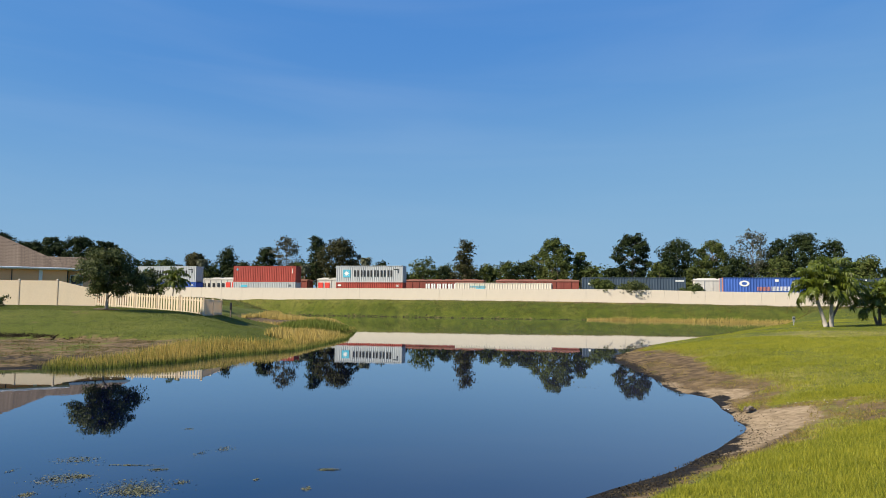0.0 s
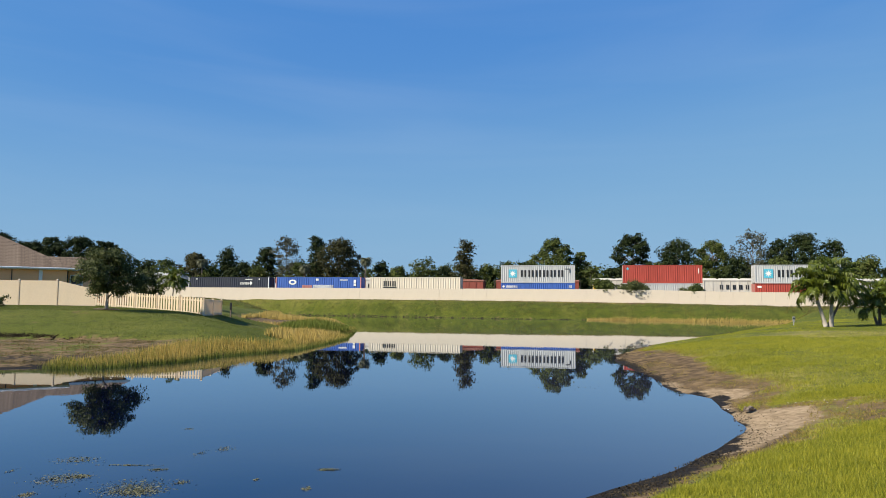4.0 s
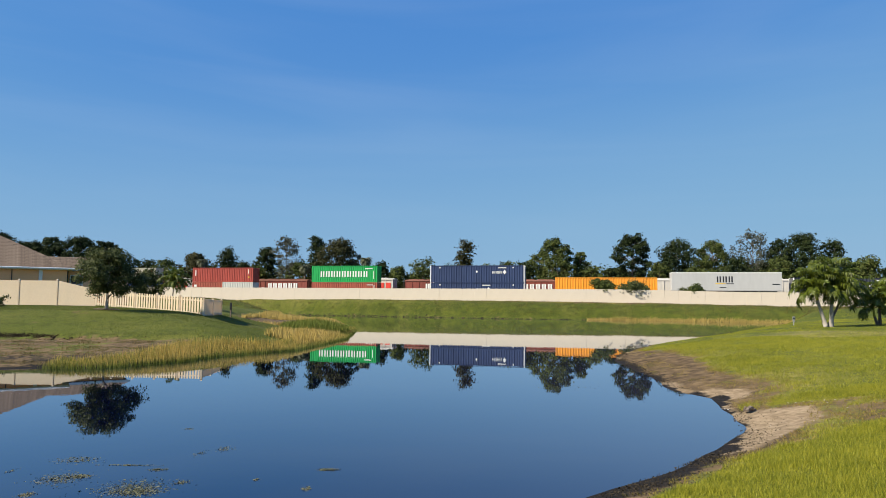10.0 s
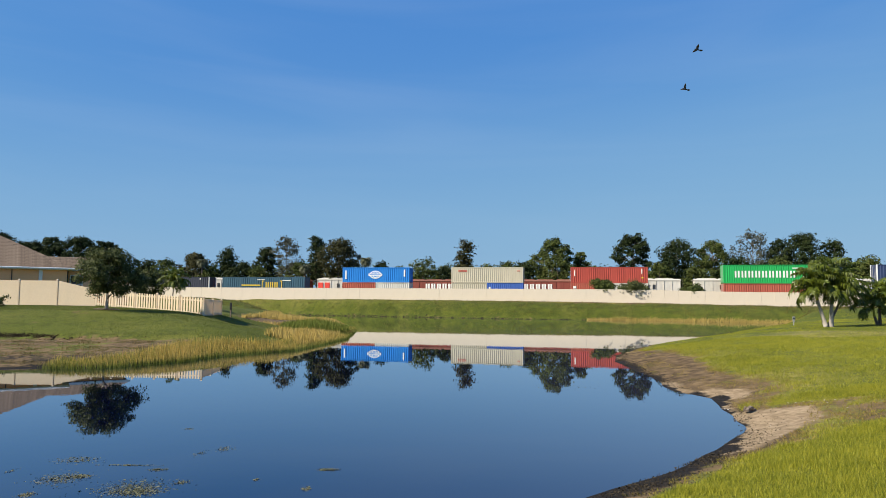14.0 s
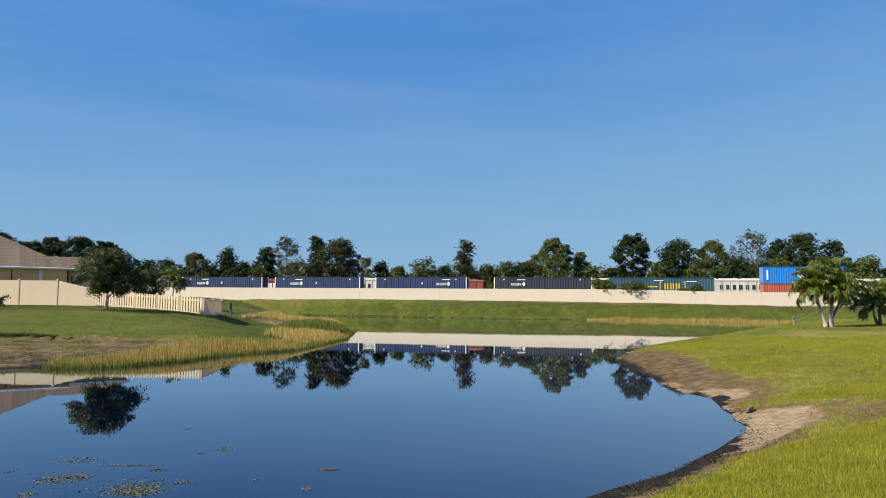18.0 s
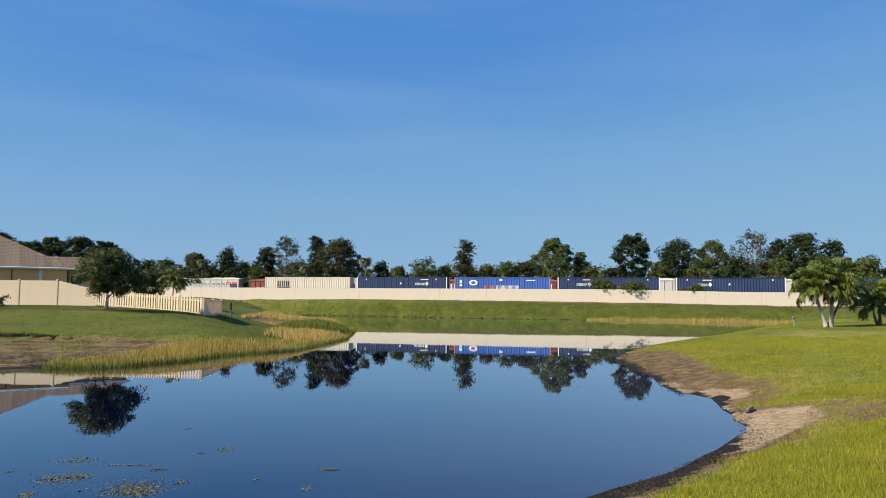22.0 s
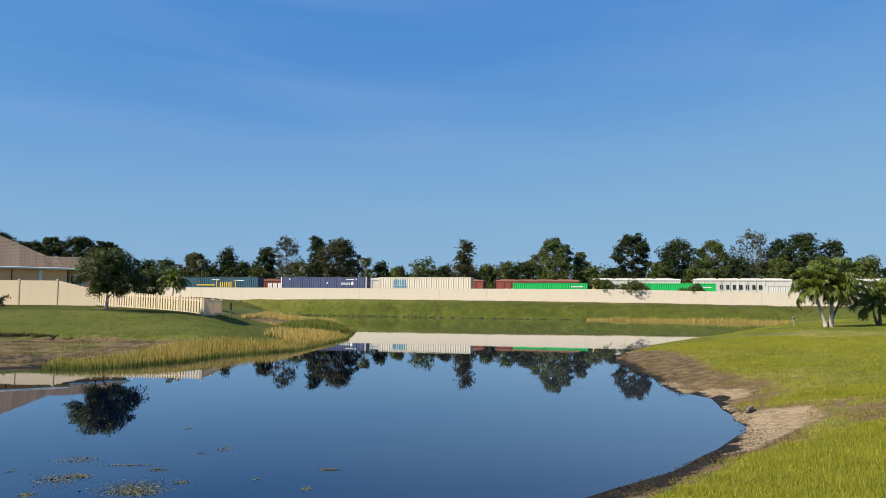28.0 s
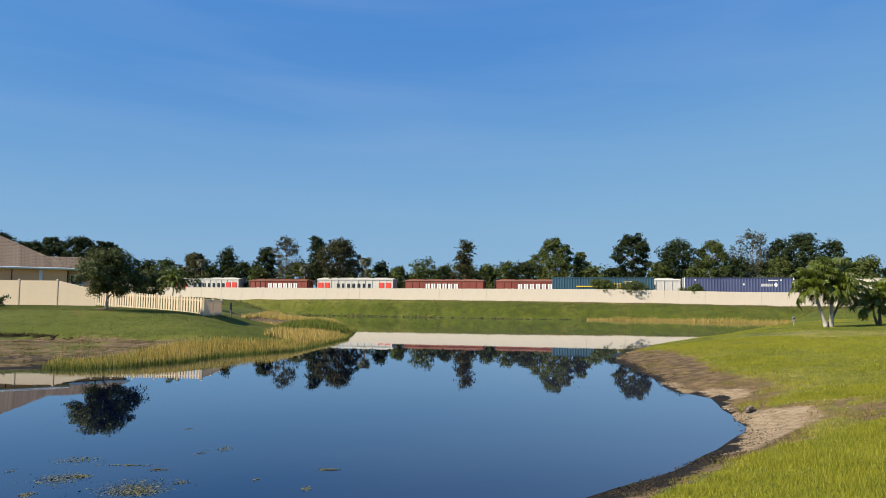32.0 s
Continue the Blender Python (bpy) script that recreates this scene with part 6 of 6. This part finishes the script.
def stone(x, y, r, label="pale stone lying on the sandy shore"):
    bm = bmesh.new()
    bmesh.ops.create_icosphere(bm, subdivisions=2, radius=r)
    for vv in bm.verts:
        vv.co *= 1 + 0.25 * noise.noise(vv.co * (2 / r) + Vector((x, y, 0)))
        vv.co.z *= 0.55
    ob = part("stone", bm, M["stone"], None, m=pose(x, y, zg(x, y) + r * 0.2, 0, 0, x * 60))
    tagged(ob, label, "stone", "stones on the shore")


for x, y, r in ((8.65, 17.16, 0.026), (8.78, 17.05, 0.02), (8.95, 17.0, 0.018), (9.1, 16.9, 0.024), (9.35, 16.77, 0.028), (9.5, 16.6, 0.02), (9.2, 16.4, 0.018), (7.34, 17.62, 0.03), (7.31, 17.75, 0.024), (7.16, 15.0, 0.016), (9.15, 15.5, 0.02)):
    stone(x, y, r)
stone(-11.5, 45.5, 0.22, "pale rounded stone among the reeds")
log = bmesh.new()
lr = random.Random(8)
for k in range(9):
    piece = boxes((-0.13 * lr.uniform(0.5, 1.1), -0.03, -0.014, 0.13 * lr.uniform(0.5, 1.1), 0.03 * lr.uniform(0.6, 1.6), 0.014 * lr.uniform(0.6, 2.0)))
    bmesh.ops.subdivide_edges(piece, edges=piece.edges[:], cuts=3, use_grid_fill=True)
    for vv in piece.verts:
        vv.co += Vector((noise.noise(vv.co * 19 + Vector((k, 0, 0))), noise.noise(vv.co * 23 + Vector((0, k, 0))), noise.noise(vv.co * 17 + Vector((0, 0, k))))) * 0.03
    bmesh.ops.transform(piece, matrix=pose(lr.uniform(-0.15, 0.15), lr.uniform(-0.07, 0.07), 0.03 + 0.06 * lr.random(), lr.uniform(-30, 30), lr.uniform(-22, 22), lr.uniform(-35, 35)), verts=piece.verts)
    tmp = bpy.data.meshes.new("tmp")
    piece.to_mesh(tmp)
    piece.free()
    log.from_mesh(tmp)
    bpy.data.meshes.remove(tmp)
tagged(part("driftwood", log, M["bark"], None, m=pose(7.62, 16.9, zg(7.62, 16.9) + 0.012, 0, 0, 8)), "dark jagged piece of driftwood on the sand", "driftwood")
ob = empty("marker_post", pose(-15.55, 50.0, zg(-15.55, 50.0)), "short brown post with a black cap on the lawn", "post")
part("shaft", boxes((-0.05, -0.05, -0.2, 0.05, 0.05, 0.62), bevel=0.01), M["bark"], ob)
part("cap", boxes((-0.075, -0.075, 0.56, 0.075, 0.075, 1.08), bevel=0.02), M["plastic_black"], ob)
sx, sy = 29.9, 58.0
ob = empty("marker_sign", pose(sx, sy, zg(sx, sy)), "small pale marker sign on a short post by the pond", "sign")
part("shaft", boxes((-0.04, -0.03, -0.2, 0.04, 0.03, 0.72), bevel=0.01), M["galv"], ob)
part("plate", boxes((-0.11, -0.05, 0.30, 0.11, -0.032, 0.74), bevel=0.004), M["galv"], ob)
part("writing", boxes((-0.07, -0.056, 0.50, 0.07, -0.051, 0.66)), M["black_ink"], ob)


# ---- birds ----
def bird(label, span):
    ob = empty("bird", pose(60, 20, 12), label, "bird", "birds over the pond")
    k = span / 0.4
    bm = bmesh.new()
    tube(bm, [(0.13 * k, 0, 0), (0.10 * k, 0, 0.005 * k), (0.03 * k, 0, 0), (-0.06 * k, 0, 0), (-0.16 * k, 0, 0)], [0.006 * k, 0.02 * k, 0.032 * k, 0.022 * k, 0.012 * k], 8)
    part("body", bm, M["feather"], ob, smooth=True)
    part("tail", prism(bmesh.new(), [(-0.13 * k, -0.004), (-0.24 * k, -0.006), (-0.24 * k, 0.002), (-0.13 * k, 0.006)], -0.03 * k, 0.03 * k), M["feather"], ob)
    wings = []
    for sg in (-1, 1):
        bm = bmesh.new()
        vs = [bm.verts.new((x * k, sg * y * k, z)) for z in (0.004, -0.004) for x, y in ((0.06, 0.015), (0.075, 0.10), (0.02, 0.20), (-0.03, 0.13), (-0.05, 0.015))]
        bm.faces.new(vs[:5])
        bm.faces.new(vs[5:][::-1])
        for i in range(5):
            j = (i + 1) % 5
            bm.faces.new((vs[j], vs[i], vs[i + 5], vs[j + 5]))
        wings.append((part("wing", bm, M["feather"], ob), sg))
    return ob, wings


BIRDS = [bird("dark bird chasing another across the sky", 0.31), bird("dark bird tumbling in flight after another", 0.31), bird("small dark bird flying low over the pond", 0.30)]


def motions():
    v = 17.25
    for ob, s0, off, z in MOVING:
        walk(ob, [(t, along(s0 + v * t, off, z)) for t in (0, 8, 16, 24, 32)])
    for (ob, wings), rows in zip(BIRDS, BIRD_PATHS):
        walk(ob, [(t, pose(x, y, z, roll, 0, yaw)) for t, x, y, z, yaw, roll in rows])
        for w, sg in wings:
            t0, t1 = FLAP[BIRDS.index((ob, wings))]
            beat, t, up = [(0, pose(0, 0, 0, 10 * sg))], t0, 1
            while t < t1:
                beat.append((t, pose(0, 0, 0, sg * (42 if up > 0 else -30))))
                t, up = t + 0.1, -up
            beat.append((32, pose(0, 0, 0, 10 * sg)))
            walk(w, beat)


BIRD_PATHS = [
    [(0, 60.0, 20.0, 9.0, 180.0, 0.0), (12.5, 22.0, 19.0, 8.0, 180.0, 0.0), (13.3, 11.42, 18.0, 7.56, 189.0, 35.0), (13.5, 9.42, 18.0, 7.42, 172.0, -35.0), (13.7, 9.35, 18.0, 8.19, 188.0, 35.0), (13.9, 7.29, 18.0, 9.51, 174.0, -35.0), (14.0, 6.52, 18.0, 8.51, 210.0, 35.0), (14.1, 6.78, 18.0, 7.77, 160.0, -35.0), (14.3, 6.96, 18.0, 9.82, 198.0, 35.0), (14.5, 5.85, 18.0, 9.27, 165.0, -35.0), (15.5, 2.0, 17.0, 12.0, 180.0, 0.0), (17, -20.0, 10.0, 16.0, 180.0, 0.0), (32, -90.0, -60.0, 20.0, 180.0, 0.0)],
    [(0, 66.0, 20.0, 9.0, 180.0, 0.0), (12.5, 23.0, 19.5, 8.0, 180.0, 0.0), (13.3, 11.68, 18.0, 7.37, 196.0, 35.0), (13.5, 10.62, 18.0, 6.24, 170.0, -35.0), (13.7, 9.98, 18.0, 9.21, 187.0, 35.0), (13.9, 7.99, 18.0, 10.6, 174.0, -35.0), (14.0, 6.87, 18.0, 9.61, 203.0, 35.0), (14.1, 7.29, 18.0, 8.36, 253.0, -35.0), (14.3, 7.8, 18.0, 9.23, 214.0, 35.0), (14.5, 6.85, 18.0, 11.64, 164.0, -35.0), (15.5, 3.0, 17.0, 13.0, 180.0, 0.0), (17, -18.0, 10.0, 18.0, 180.0, 0.0), (32, -90.0, -66.0, 22.0, 180.0, 0.0)],
    [(0, 90.0, 70.0, 6.0, 180.0, 0.0), (28.3, 25.0, 40.0, 5.0, 180.0, 0.0), (28.8, 17.47, 34.0, 3.18, 204.0, 35.0), (28.9, 14.5, 33.0, 6.19, 198.0, -35.0), (29.0, 12.3, 32.0, 7.8, 207.0, 35.0), (29.1, 9.96, 31.0, 7.63, 200.0, -35.0), (29.2, 7.71, 30.0, 6.64, 208.0, 35.0), (29.3, 5.55, 29.0, 5.67, 237.0, -35.0), (29.5, 4.02, 24.0, 3.01, 261.0, 35.0), (29.7, 3.86, 18.5, 1.21, 270.0, -35.0), (29.8, 4.01, 16.5, 0.71, 275.0, 35.0), (29.9, 4.27, 14.0, 0.49, 273.0, -35.0), (30.0, 4.25, 11.6, 0.44, 281.0, 35.0), (30.2, 5.28, 9.0, 0.49, 294.0, -35.0), (30.6, 16.0, 6.0, 3.5, 244.0, 0.0), (32, 45.0, -25.0, 9.0, 194.0, 0.0)]]
FLAP = [(13.0, 15.5), (13.05, 15.5), (28.5, 30.8)]
motions()
